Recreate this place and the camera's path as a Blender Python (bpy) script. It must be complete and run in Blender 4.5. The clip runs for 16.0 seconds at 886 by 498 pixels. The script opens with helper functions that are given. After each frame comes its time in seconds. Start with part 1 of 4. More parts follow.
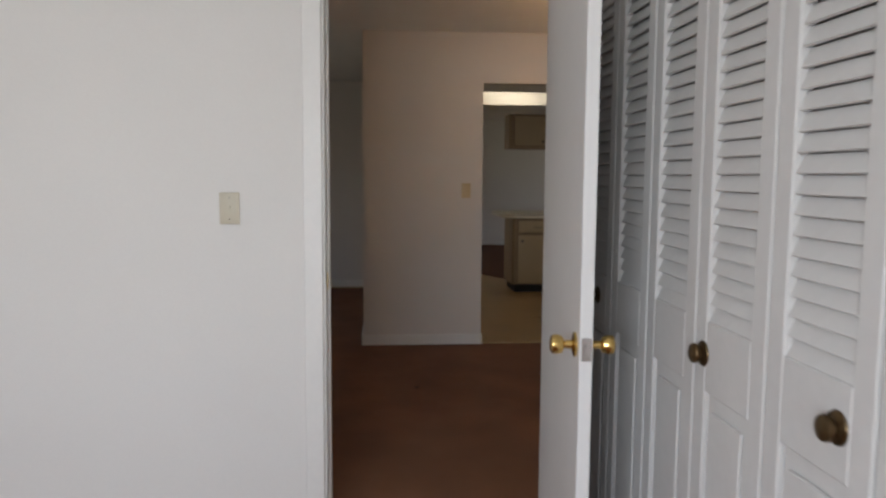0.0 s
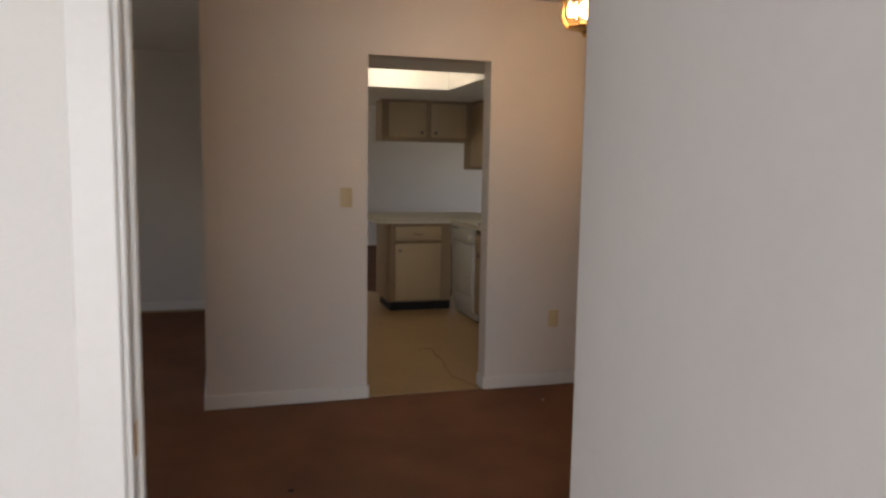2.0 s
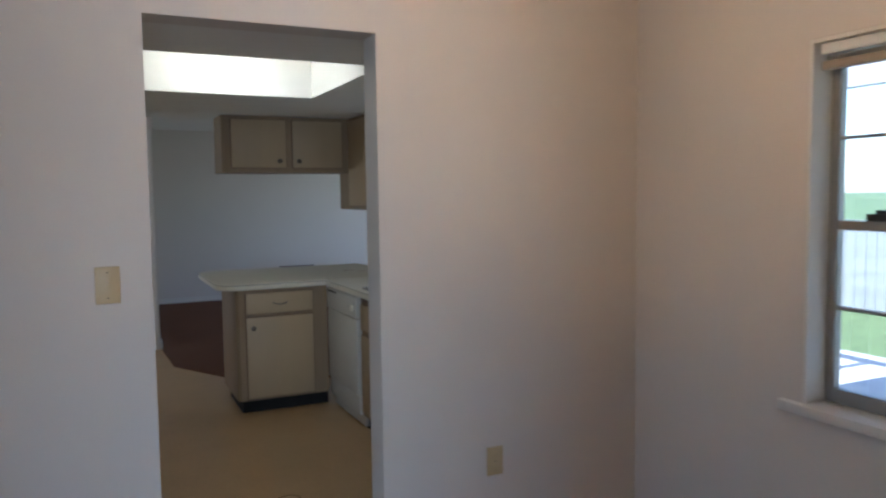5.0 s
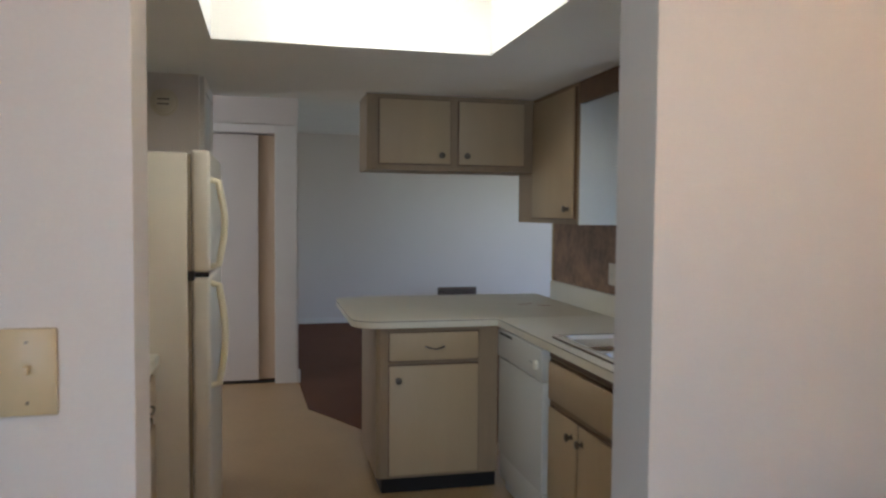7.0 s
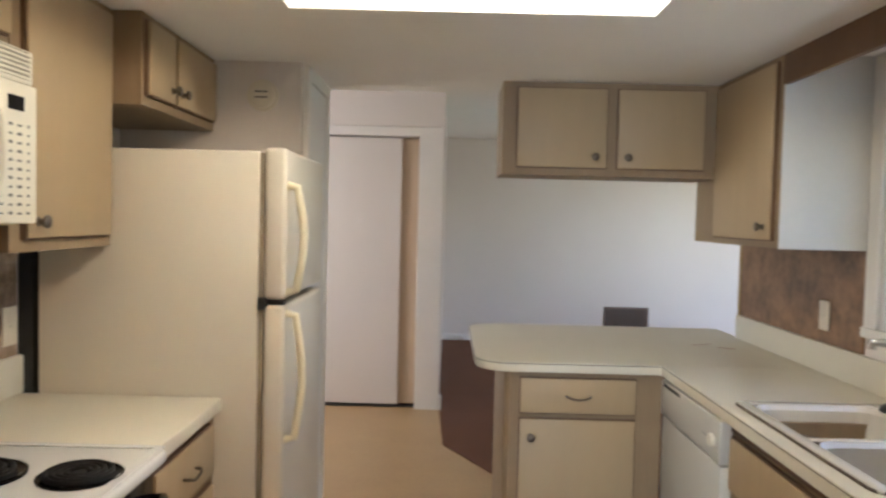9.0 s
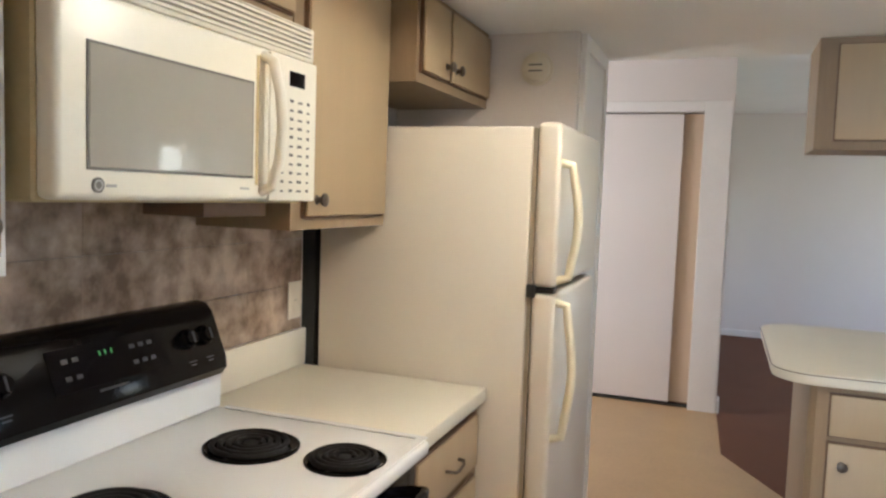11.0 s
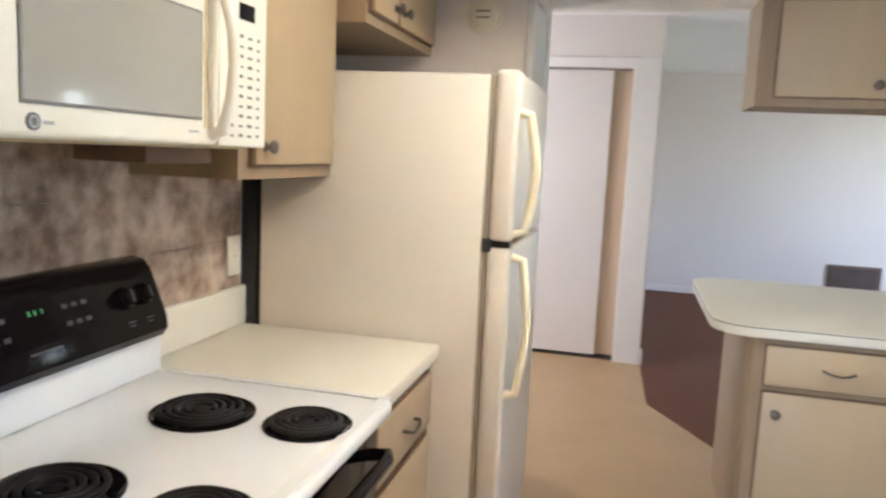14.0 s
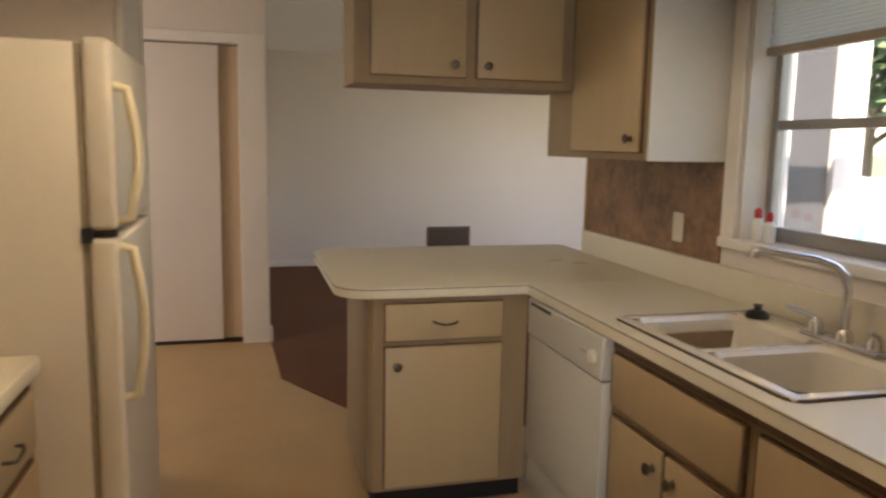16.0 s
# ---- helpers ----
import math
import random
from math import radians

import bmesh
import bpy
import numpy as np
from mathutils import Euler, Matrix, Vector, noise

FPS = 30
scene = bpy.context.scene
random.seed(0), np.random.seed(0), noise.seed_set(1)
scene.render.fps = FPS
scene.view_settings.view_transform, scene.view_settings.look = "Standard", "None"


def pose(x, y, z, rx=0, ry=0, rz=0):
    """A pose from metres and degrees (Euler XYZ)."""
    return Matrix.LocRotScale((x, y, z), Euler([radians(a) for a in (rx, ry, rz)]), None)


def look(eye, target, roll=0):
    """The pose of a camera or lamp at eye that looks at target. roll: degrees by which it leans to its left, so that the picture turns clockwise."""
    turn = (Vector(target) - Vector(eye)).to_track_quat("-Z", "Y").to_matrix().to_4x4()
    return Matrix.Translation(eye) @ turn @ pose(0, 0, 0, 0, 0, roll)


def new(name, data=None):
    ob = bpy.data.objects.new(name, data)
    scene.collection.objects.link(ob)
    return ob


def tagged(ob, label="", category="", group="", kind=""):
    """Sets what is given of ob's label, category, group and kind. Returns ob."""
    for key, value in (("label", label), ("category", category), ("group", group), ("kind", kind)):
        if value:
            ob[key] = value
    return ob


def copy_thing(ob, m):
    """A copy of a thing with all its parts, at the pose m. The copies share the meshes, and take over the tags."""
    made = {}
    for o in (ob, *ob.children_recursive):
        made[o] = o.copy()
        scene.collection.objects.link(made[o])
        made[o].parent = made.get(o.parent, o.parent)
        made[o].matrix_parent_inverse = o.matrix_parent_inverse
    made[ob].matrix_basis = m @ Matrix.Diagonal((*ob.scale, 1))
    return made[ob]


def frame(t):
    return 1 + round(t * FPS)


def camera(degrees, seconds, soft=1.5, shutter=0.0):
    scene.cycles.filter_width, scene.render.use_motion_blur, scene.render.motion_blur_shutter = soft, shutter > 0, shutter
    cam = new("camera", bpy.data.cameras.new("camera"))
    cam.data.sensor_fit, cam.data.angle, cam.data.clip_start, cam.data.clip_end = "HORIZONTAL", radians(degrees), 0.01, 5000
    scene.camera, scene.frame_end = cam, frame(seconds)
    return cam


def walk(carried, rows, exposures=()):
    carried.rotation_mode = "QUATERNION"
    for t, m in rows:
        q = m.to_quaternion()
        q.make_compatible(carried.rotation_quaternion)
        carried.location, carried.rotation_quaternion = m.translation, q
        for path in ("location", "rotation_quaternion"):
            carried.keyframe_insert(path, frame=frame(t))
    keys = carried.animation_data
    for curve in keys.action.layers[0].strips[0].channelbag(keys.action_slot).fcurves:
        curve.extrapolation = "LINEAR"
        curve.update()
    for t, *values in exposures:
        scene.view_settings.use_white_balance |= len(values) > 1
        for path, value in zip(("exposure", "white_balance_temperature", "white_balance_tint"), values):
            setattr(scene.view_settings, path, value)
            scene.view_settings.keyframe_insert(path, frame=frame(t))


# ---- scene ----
cam = camera(62.0, 16.0, soft=2.4, shutter=0.4)
PATH = [
    (0, (-0.592, -5.815, 1.345), (-0.434, -3.831, 1.149), 0.4),
    (0.5, (-0.604, -5.364, 1.356), (-0.391, -3.387, 1.139), 1.8),
    (1, (-0.625, -4.964, 1.371), (-0.309, -3.004, 1.131), 2.1),
    (1.5, (-0.685, -4.69, 1.441), (-0.216, -2.765, 1.168), 2.1),
    (2, (-0.658, -4.364, 1.426), (-0.085, -2.461, 1.204), 0.9),
    (2.5, (-0.641, -3.772, 1.467), (0.169, -1.952, 1.293), -0.4),
    (3, (-0.609, -3.504, 1.457), (0.422, -1.795, 1.336), -0.5),
    (3.2, (-0.572, -3.444, 1.464), (0.514, -1.768, 1.354), -0.3),
    (5.3, (0.035, -2.295, 1.501), (0.84, -0.469, 1.365), -0.3),
    (5.5, (0.04, -2.153, 1.437), (0.803, -0.308, 1.331), -0.0),
    (6, (0.195, -1.732, 1.432), (0.832, 0.161, 1.334), 0.4),
    (6.5, (0.292, -1.393, 1.43), (0.829, 0.531, 1.335), 0.4),
    (7, (0.356, -1.057, 1.447), (0.818, 0.887, 1.351), 0.5),
    (7.5, (0.482, -0.764, 1.451), (0.815, 1.207, 1.371), 0.9),
    (8, (0.569, -0.562, 1.44), (0.79, 1.425, 1.381), 1.1),
    (8.5, (0.553, -0.409, 1.474), (0.751, 1.58, 1.401), 1.0),
    (9, (0.632, -0.377, 1.475), (0.624, 1.621, 1.394), 1.4),
    (9.5, (0.693, -0.364, 1.471), (0.35, 1.604, 1.373), 1.5),
    (10, (0.635, -0.272, 1.473), (0.086, 1.648, 1.357), 1.4),
    (10.2, (0.618, -0.245, 1.475), (0.01, 1.656, 1.353), 1.4),
    (12.3, (0.527, -0.112, 1.458), (-0.21, 1.738, 1.269), 2.1),
    (12.5, (0.523, -0.109, 1.459), (-0.214, 1.74, 1.26), 2.2),
    (13, (0.51, -0.106, 1.455), (-0.219, 1.743, 1.234), 2.3),
    (13.5, (0.498, -0.109, 1.451), (-0.191, 1.752, 1.206), 2.1),
    (14, (0.445, -0.122, 1.448), (-0.033, 1.803, 1.192), 2.7),
    (14.5, (0.396, -0.123, 1.445), (0.218, 1.851, 1.182), 2.7),
    (15, (0.439, -0.139, 1.447), (0.472, 1.842, 1.175), 2.0),
    (15.5, (0.426, -0.152, 1.44), (0.709, 1.809, 1.164), 1.6),
    (16, (0.452, -0.089, 1.439), (0.965, 1.824, 1.161), 1.1),
]
walk(cam, [(t, look(eye, target, roll)) for t, eye, target, roll in PATH], exposures=(
    (0.0, 1.1, 6600, 12), (1.5, 1.35, 6700, 14), (2.0, 1.5, 6800, 14), (2.5, 2.1, 6900, 14), (3.0, 2.25, 6500, 13), (5.5, 1.85, 5000, 6), (7.0, 2.3, 5350, 8),
    (8.0, 2.65, 5500, 9), (9.0, 3.3, 5900, 11), (10.0, 3.45, 5650, 11), (12.5, 3.65, 5600, 12), (13.5, 3.7, 5500, 12), (14.0, 3.9, 5400, 11), (14.5, 3.95, 5600, 12), (15.0, 3.6, 6000, 12), (15.5, 3.35, 6600, 13), (16.0, 2.75, 7400, 16)))

# ---- light ----
world = bpy.data.worlds.new("sky")
scene.world = world
world.use_nodes = True
wn = world.node_tree.nodes
sky = wn.new("ShaderNodeTexSky")
sky.sky_type, sky.sun_disc = "NISHITA", False
sky.sun_elevation, sky.sun_rotation = radians(60), radians(219)
world.node_tree.links.new(sky.outputs["Color"], wn["Background"].inputs["Color"])
wn["Background"].inputs["Strength"].default_value = 0.15
sun = new("sun", bpy.data.lights.new("sun", "SUN"))
sun.data.energy, sun.data.angle, sun.data.color = 4.5, radians(0.6), (1.0, 0.95, 0.87)
sun.matrix_world = look((-4, -5, 11), (0, 0, 0))


def window_light(name, eye, target, w, h, watts, colour):
    lamp = new(name, bpy.data.lights.new(name, "AREA"))
    lamp.data.shape, lamp.data.size, lamp.data.size_y = "RECTANGLE", w, h
    lamp.data.energy, lamp.data.color = watts, colour
    lamp.matrix_world = look(eye, target)


window_light("daylight_bedroom", (-1.7, -7.12, 1.35), (-1.7, -3.0, 0.45), 1.7, 1.0, 34, (0.82, 0.91, 1.0))
# Added fill lamp at a made-up passage opening; brightens the utility wall.
window_light("passage_fill", (-1.96, 4.2, 1.45), (0.4, 4.9, 1.1), 0.9, 1.0, 3.0, (1.0, 0.91, 0.85))
# Warm lamp added at an opening out of view to light the far wall.
window_light("family_room_fill", (5.27, 6.35, 1.15), (1.5, 6.6, 1.0), 2.2, 1.9, 3.6, (1.0, 0.82, 0.72))
# Fill lamp for the living room side, added with its unseen opening.
window_light("living_room_fill", (-4.35, -0.2, 1.3), (-1.5, 0.0, 1.0), 1.5, 1.1, 2.5, (0.9, 0.95, 1.0))


def bulb(name, place, watts, radius, colour):
    lamp = new(name, bpy.data.lights.new(name, "POINT"))
    lamp.data.energy, lamp.data.shadow_soft_size, lamp.data.color = watts, radius, colour
    lamp.location = place


bulb("dining_bulb", (0.972, -1.18, 2.16), 3.5, 0.035, (1.0, 0.60, 0.30))
bulb("kitchen_bulb", (0.71, 1.40, 2.235), 1.95, 0.06, (1.0, 0.87, 0.64))


# ---- materials ----
def mat(name, col, rough=0.6, metal=0.0, var=0.06, scale=6.0, fine=90.0, bump=0.06, stretch=(1, 1, 1), second=None, emit=0.0, coat=0.0, per_object=0.0, spec=0.5, lo=0.3, hi=0.7):
    """Paint or plain stuff with soft large stains, fine grain and a little relief."""
    m = bpy.data.materials.new(name)
    m.use_nodes = True
    n, l = m.node_tree.nodes, m.node_tree.links
    b = n["Principled BSDF"]
    b.inputs["Roughness"].default_value, b.inputs["Metallic"].default_value = rough, metal
    b.inputs["Coat Weight"].default_value, b.inputs["Specular IOR Level"].default_value = coat, spec
    tc, mp = n.new("ShaderNodeTexCoord"), n.new("ShaderNodeMapping")
    mp.inputs["Scale"].default_value = stretch
    l.new(tc.outputs["Object"], mp.inputs["Vector"])
    big, small = n.new("ShaderNodeTexNoise"), n.new("ShaderNodeTexNoise")
    big.inputs["Scale"].default_value, big.inputs["Detail"].default_value = scale, 4
    small.inputs["Scale"].default_value, small.inputs["Detail"].default_value = fine, 3
    l.new(mp.outputs["Vector"], big.inputs["Vector"])
    l.new(mp.outputs["Vector"], small.inputs["Vector"])
    mix, ramp = n.new("ShaderNodeMix"), n.new("ShaderNodeMapRange")
    ramp.inputs["From Min"].default_value, ramp.inputs["From Max"].default_value = lo, hi
    mix.data_type = "RGBA"
    dark = second or tuple(c * (1 - var * 2) for c in col)
    mix.inputs["A"].default_value, mix.inputs["B"].default_value = (*dark, 1), (*col, 1)
    add = n.new("ShaderNodeMath")
    add.operation, add.inputs[1].default_value = "MULTIPLY_ADD", 0.6
    half = n.new("ShaderNodeMath")
    half.operation, half.inputs[1].default_value = "MULTIPLY", 0.4
    l.new(small.outputs["Fac"], half.inputs[0])
    l.new(big.outputs["Fac"], add.inputs[0])
    l.new(half.outputs[0], add.inputs[2])
    l.new(add.outputs[0], ramp.inputs["Value"])
    l.new(ramp.outputs["Result"], mix.inputs["Factor"])
    out = mix.outputs["Result"]
    if per_object:
        info, hsv, rng = n.new("ShaderNodeObjectInfo"), n.new("ShaderNodeHueSaturation"), n.new("ShaderNodeMapRange")
        rng.inputs["To Min"].default_value, rng.inputs["To Max"].default_value = 1 - per_object, 1 + per_object
        l.new(info.outputs["Random"], rng.inputs["Value"])
        l.new(rng.outputs["Result"], hsv.inputs["Value"])
        l.new(out, hsv.inputs["Color"])
        out = hsv.outputs["Color"]
    l.new(out, b.inputs["Base Color"])
    if bump:
        bp = n.new("ShaderNodeBump")
        bp.inputs["Strength"].default_value, bp.inputs["Distance"].default_value = bump, 0.01
        l.new(small.outputs["Fac"], bp.inputs["Height"])
        l.new(bp.outputs["Normal"], b.inputs["Normal"])
    if emit:
        b.inputs["Emission Color"].default_value, b.inputs["Emission Strength"].default_value = (*col, 1), emit
    return m


def glass(name, col=(1, 1, 1), rough=0.0):
    m = bpy.data.materials.new(name)
    m.use_nodes = True
    b = m.node_tree.nodes["Principled BSDF"]
    b.inputs["Base Color"].default_value = (*col, 1)
    b.inputs["Transmission Weight"].default_value, b.inputs["Roughness"].default_value, b.inputs["IOR"].default_value = 1, rough, 1.45
    return m


WALL = mat("wall_paint", (0.72, 0.665, 0.62), 0.75, var=0.035, scale=1.6, fine=160, bump=0.05)
BEDWALL = mat("bedroom_paint", (0.76, 0.73, 0.69), 0.8, var=0.03, scale=1.4, fine=160, bump=0.05)
CEIL = mat("ceiling_paint", (0.88, 0.86, 0.83), 0.9, var=0.03, scale=3, fine=220, bump=0.22)
TRIM = mat("trim_paint", (0.78, 0.75, 0.71), 0.45, var=0.03, scale=5, fine=60, bump=0.02)
DOORW = mat("door_paint", (0.76, 0.74, 0.72), 0.5, var=0.025, scale=4, fine=40, bump=0.02)
CLOSET = mat("closet_paint", (0.64, 0.62, 0.60), 0.5, var=0.04, scale=3, fine=40, bump=0.03)
CARPET = mat("carpet_pile", (0.28, 0.117, 0.052), 1.0, var=0.22, scale=1.9, fine=420, bump=0.7)
CARPET2 = mat("carpet_pile_dark", (0.15, 0.057, 0.024), 1.0, var=0.14, scale=2.2, fine=420, bump=0.6)
VINYL = mat("vinyl_sheet", (0.46, 0.31, 0.155), 0.36, var=0.10, scale=2.4, fine=45, bump=0.03)
WOOD = mat("pickled_oak", (0.42, 0.31, 0.18), 0.5, var=0.035, scale=4, fine=34, bump=0.05, stretch=(4, 4, 0.35))
WOODF = mat("pickled_oak_frame", (0.30, 0.21, 0.12), 0.5, var=0.09, scale=6, fine=36, bump=0.05, stretch=(4, 4, 0.4))
# Stained routed edges; the same brown also paints shadow gaps round the fronts.
EDGE = mat("stained_edge_and_gap_shade", (0.17, 0.095, 0.05), 0.55, var=0.12, scale=9, fine=60, bump=0.05)
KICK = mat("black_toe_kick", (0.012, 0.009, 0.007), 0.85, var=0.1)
CABWHITE = mat("white_cabinet_side", (0.70, 0.69, 0.67), 0.45, var=0.03, scale=3, fine=50, bump=0.02)
LAMINATE = mat("cream_laminate", (0.70, 0.645, 0.52), 0.38, var=0.03, scale=5, fine=180, bump=0.015)
LAMEDGE = mat("cream_laminate_edge", (0.64, 0.585, 0.48), 0.4, var=0.03)
SEAM = mat("laminate_seam", (0.09, 0.06, 0.04), 0.6)
FRIDGE = mat("almond_enamel", (0.68, 0.63, 0.535), 0.38, var=0.02, scale=3, fine=260, bump=0.05)
FRIDGEH = mat("almond_plastic_handle", (0.80, 0.73, 0.53), 0.35, var=0.03)
GASKET = mat("grey_gasket", (0.30, 0.25, 0.18), 0.7)
DARK = mat("dark_plastic_and_gap", (0.02, 0.02, 0.02), 0.4)
WHITEAP = mat("white_enamel", (0.80, 0.79, 0.77), 0.22, var=0.015, scale=4, coat=0.3, bump=0.0)
DWWHITE = mat("aged_white_enamel", (0.58, 0.56, 0.51), 0.3, var=0.02, scale=4, bump=0.0)
BISQUE = mat("bisque_plastic", (0.78, 0.74, 0.63), 0.32, var=0.02, scale=4, bump=0.01)
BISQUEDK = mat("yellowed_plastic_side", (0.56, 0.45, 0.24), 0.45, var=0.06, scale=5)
MWGLASS = mat("microwave_window", (0.36, 0.34, 0.30), 0.14, var=0.02, coat=0.4, bump=0.0)
BLACKGL = mat("black_glass", (0.005, 0.004, 0.005), 0.08, var=0.05, spec=0.14, coat=0.0, bump=0.0)
BLACK = mat("black_enamel", (0.006, 0.005, 0.005), 0.1, spec=0.12, var=0.1, bump=0.02)
COIL = mat("burner_coil", (0.014, 0.013, 0.013), 0.6, spec=0.2, var=0.2, bump=0.1)
CHROME = mat("chrome", (0.72, 0.72, 0.72), 0.16, metal=1.0, var=0.03, bump=0.0)
BRASS = mat("polished_brass", (0.80, 0.56, 0.20), 0.2, metal=1.0, var=0.08, bump=0.0)
ANTIQUE = mat("antique_brass", (0.15, 0.095, 0.045), 0.35, metal=0.85, var=0.2, scale=30)
PEWTER = mat("aged_pewter", (0.20, 0.165, 0.13), 0.35, metal=0.8, var=0.2, scale=40)
SINK = mat("almond_sink", (0.74, 0.69, 0.60), 0.18, var=0.02, coat=0.4, bump=0.0)
PLATE = mat("ivory_switch_plate", (0.60, 0.47, 0.27), 0.4, var=0.03)
PLATEW = mat("cream_plate", (0.70, 0.64, 0.52), 0.4, var=0.03)
PLATEB = mat("dull_cream_plate", (0.56, 0.50, 0.38), 0.45, var=0.04)
SLATE = mat("mottled_backsplash", (0.56, 0.43, 0.32), 0.42, var=0.2, scale=7, fine=22, bump=0.06, second=(0.15, 0.092, 0.055), per_object=0.08, lo=0.38, hi=0.63)
BROWNSP = mat("brown_backsplash", (0.31, 0.175, 0.09), 0.45, var=0.2, scale=7, fine=24, bump=0.05, second=(0.135, 0.075, 0.04), lo=0.38, hi=0.64)
VENT = mat("brown_grille", (0.15, 0.105, 0.08), 0.5, var=0.08)
ALU = mat("aluminium_frame", (0.33, 0.32, 0.31), 0.45, metal=0.5, var=0.08)
BLIND = mat("white_blind", (0.80, 0.79, 0.76), 0.5, var=0.02)
SHEDWOOD = mat("grey_panel_paint", (0.06, 0.06, 0.064), 0.7, var=0.12)
SLAT = mat("thin_blind_slat", (0.80, 0.79, 0.76), 0.5, var=0.02)
_n, _l = SLAT.node_tree.nodes, SLAT.node_tree.links
_out = [q for q in _n if q.type == "OUTPUT_MATERIAL"][0]
_mix, _tr = _n.new("ShaderNodeMixShader"), _n.new("ShaderNodeBsdfTranslucent")
_tr.inputs["Color"].default_value = (0.85, 0.84, 0.8, 1)
_mix.inputs[0].default_value = 0.75
_l.new(_n["Principled BSDF"].outputs[0], _mix.inputs[1])
_l.new(_tr.outputs[0], _mix.inputs[2])
_l.new(_mix.outputs[0], _out.inputs["Surface"])
BLINDRAIL = mat("tan_blind_rail", (0.40, 0.33, 0.25), 0.5, var=0.06)
PANE = glass("window_glass")
SHADE = glass("lamp_glass", (1.0, 0.93, 0.78), 0.12)
BULB = mat("lit_bulb", (1.0, 0.74, 0.42), 0.5, emit=8.0, bump=0.0)
DOME = mat("lit_diffuser", (1.0, 0.93, 0.78), 0.4, emit=2.0, bump=0.0)
GREEN = mat("lit_clock_digits", (0.06, 0.35, 0.08), 0.5, emit=0.006, bump=0.0)
INK = mat("grey_print", (0.16, 0.15, 0.14), 0.6, bump=0.0)
INKPALE = mat("pale_print", (0.42, 0.41, 0.40), 0.6, bump=0.0)
TANPANEL = mat("tan_door_panel", (0.56, 0.43, 0.30), 0.5, var=0.05, stretch=(3, 3, 0.4))
GUARDINK = mat("faint_grey_print", (0.04, 0.04, 0.043), 0.5, bump=0.0)
GOLDTRIM = mat("ochre_wood_trim", (0.42, 0.27, 0.08), 0.5, var=0.1)
CONCRETE = mat("concrete", (0.42, 0.40, 0.37), 0.85, var=0.1, scale=2, bump=0.2)
GRASS = mat("lawn_soil", (0.10, 0.14, 0.05), 0.95, var=0.25, scale=5, fine=80, bump=0.4)
LEAF = mat("leaf_green", (0.065, 0.11, 0.035), 0.6, var=0.25, scale=4, fine=30, bump=0.0)
BARK = mat("bark", (0.13, 0.09, 0.06), 0.9, var=0.2, scale=8, bump=0.3)
POST = mat("porch_paint", (0.55, 0.52, 0.50), 0.6, var=0.05)
FENCE = mat("grey_fence", (0.42, 0.41, 0.40), 0.8, var=0.12)
POOL = mat("teal_plastic", (0.10, 0.48, 0.46), 0.3, var=0.06)
DARKGREY = mat("dark_grey_panel", (0.05, 0.05, 0.052), 0.5, var=0.08)
RED = mat("red_cap", (0.6, 0.03, 0.04), 0.4)
STUCCO = mat("outside_stucco", (0.6, 0.57, 0.52), 0.9, var=0.05, bump=0.3)


# ---- shapes ----
def boxes(*bs, bevel=0.0, seg=2):
    bm = bmesh.new()
    for x0, y0, z0, x1, y1, z1 in bs:
        m = Matrix.LocRotScale(((x0 + x1) / 2, (y0 + y1) / 2, (z0 + z1) / 2), None, (abs(x1 - x0), abs(y1 - y0), abs(z1 - z0)))
        bmesh.ops.create_cube(bm, size=1, matrix=m)
    if bevel:
        bmesh.ops.bevel(bm, geom=bm.edges[:], offset=bevel, segments=seg, affect="EDGES", profile=0.5)
    return bm


def rod(p, q, r, seg=16, r2=None, bm=None, caps=True):
    bm = bm or bmesh.new()
    p, q = Vector(p), Vector(q)
    d = q - p
    m = Matrix.Translation((p + q) / 2) @ d.to_track_quat("Z", "Y").to_matrix().to_4x4()
    bmesh.ops.create_cone(bm, cap_ends=caps, segments=seg, radius1=r, radius2=r if r2 is None else r2, depth=d.length, matrix=m)
    return bm


def turned(profile, base, axis, seg=20, bm=None):
    """A turned shape: rows of (radius, distance along the axis)."""
    bm = bm or bmesh.new()
    m = Matrix.Translation(base) @ Vector(axis).to_track_quat("Z", "Y").to_matrix().to_4x4()
    rings = []
    for r, h in profile:
        if r <= 1e-6:
            rings.append([bm.verts.new(m @ Vector((0, 0, h)))])
        else:
            rings.append([bm.verts.new(m @ Vector((r * math.cos(2 * math.pi * i / seg), r * math.sin(2 * math.pi * i / seg), h))) for i in range(seg)])
    for a, b in zip(rings, rings[1:]):
        for i in range(seg):
            j = (i + 1) % seg
            if len(a) == 1 and len(b) > 1:
                bm.faces.new((a[0], b[i], b[j]))
            elif len(b) == 1 and len(a) > 1:
                bm.faces.new((a[i], a[j], b[0]))
            elif len(a) > 1:
                bm.faces.new((a[i], a[j], b[j], b[i]))
    bmesh.ops.recalc_face_normals(bm, faces=bm.faces[:])
    return bm


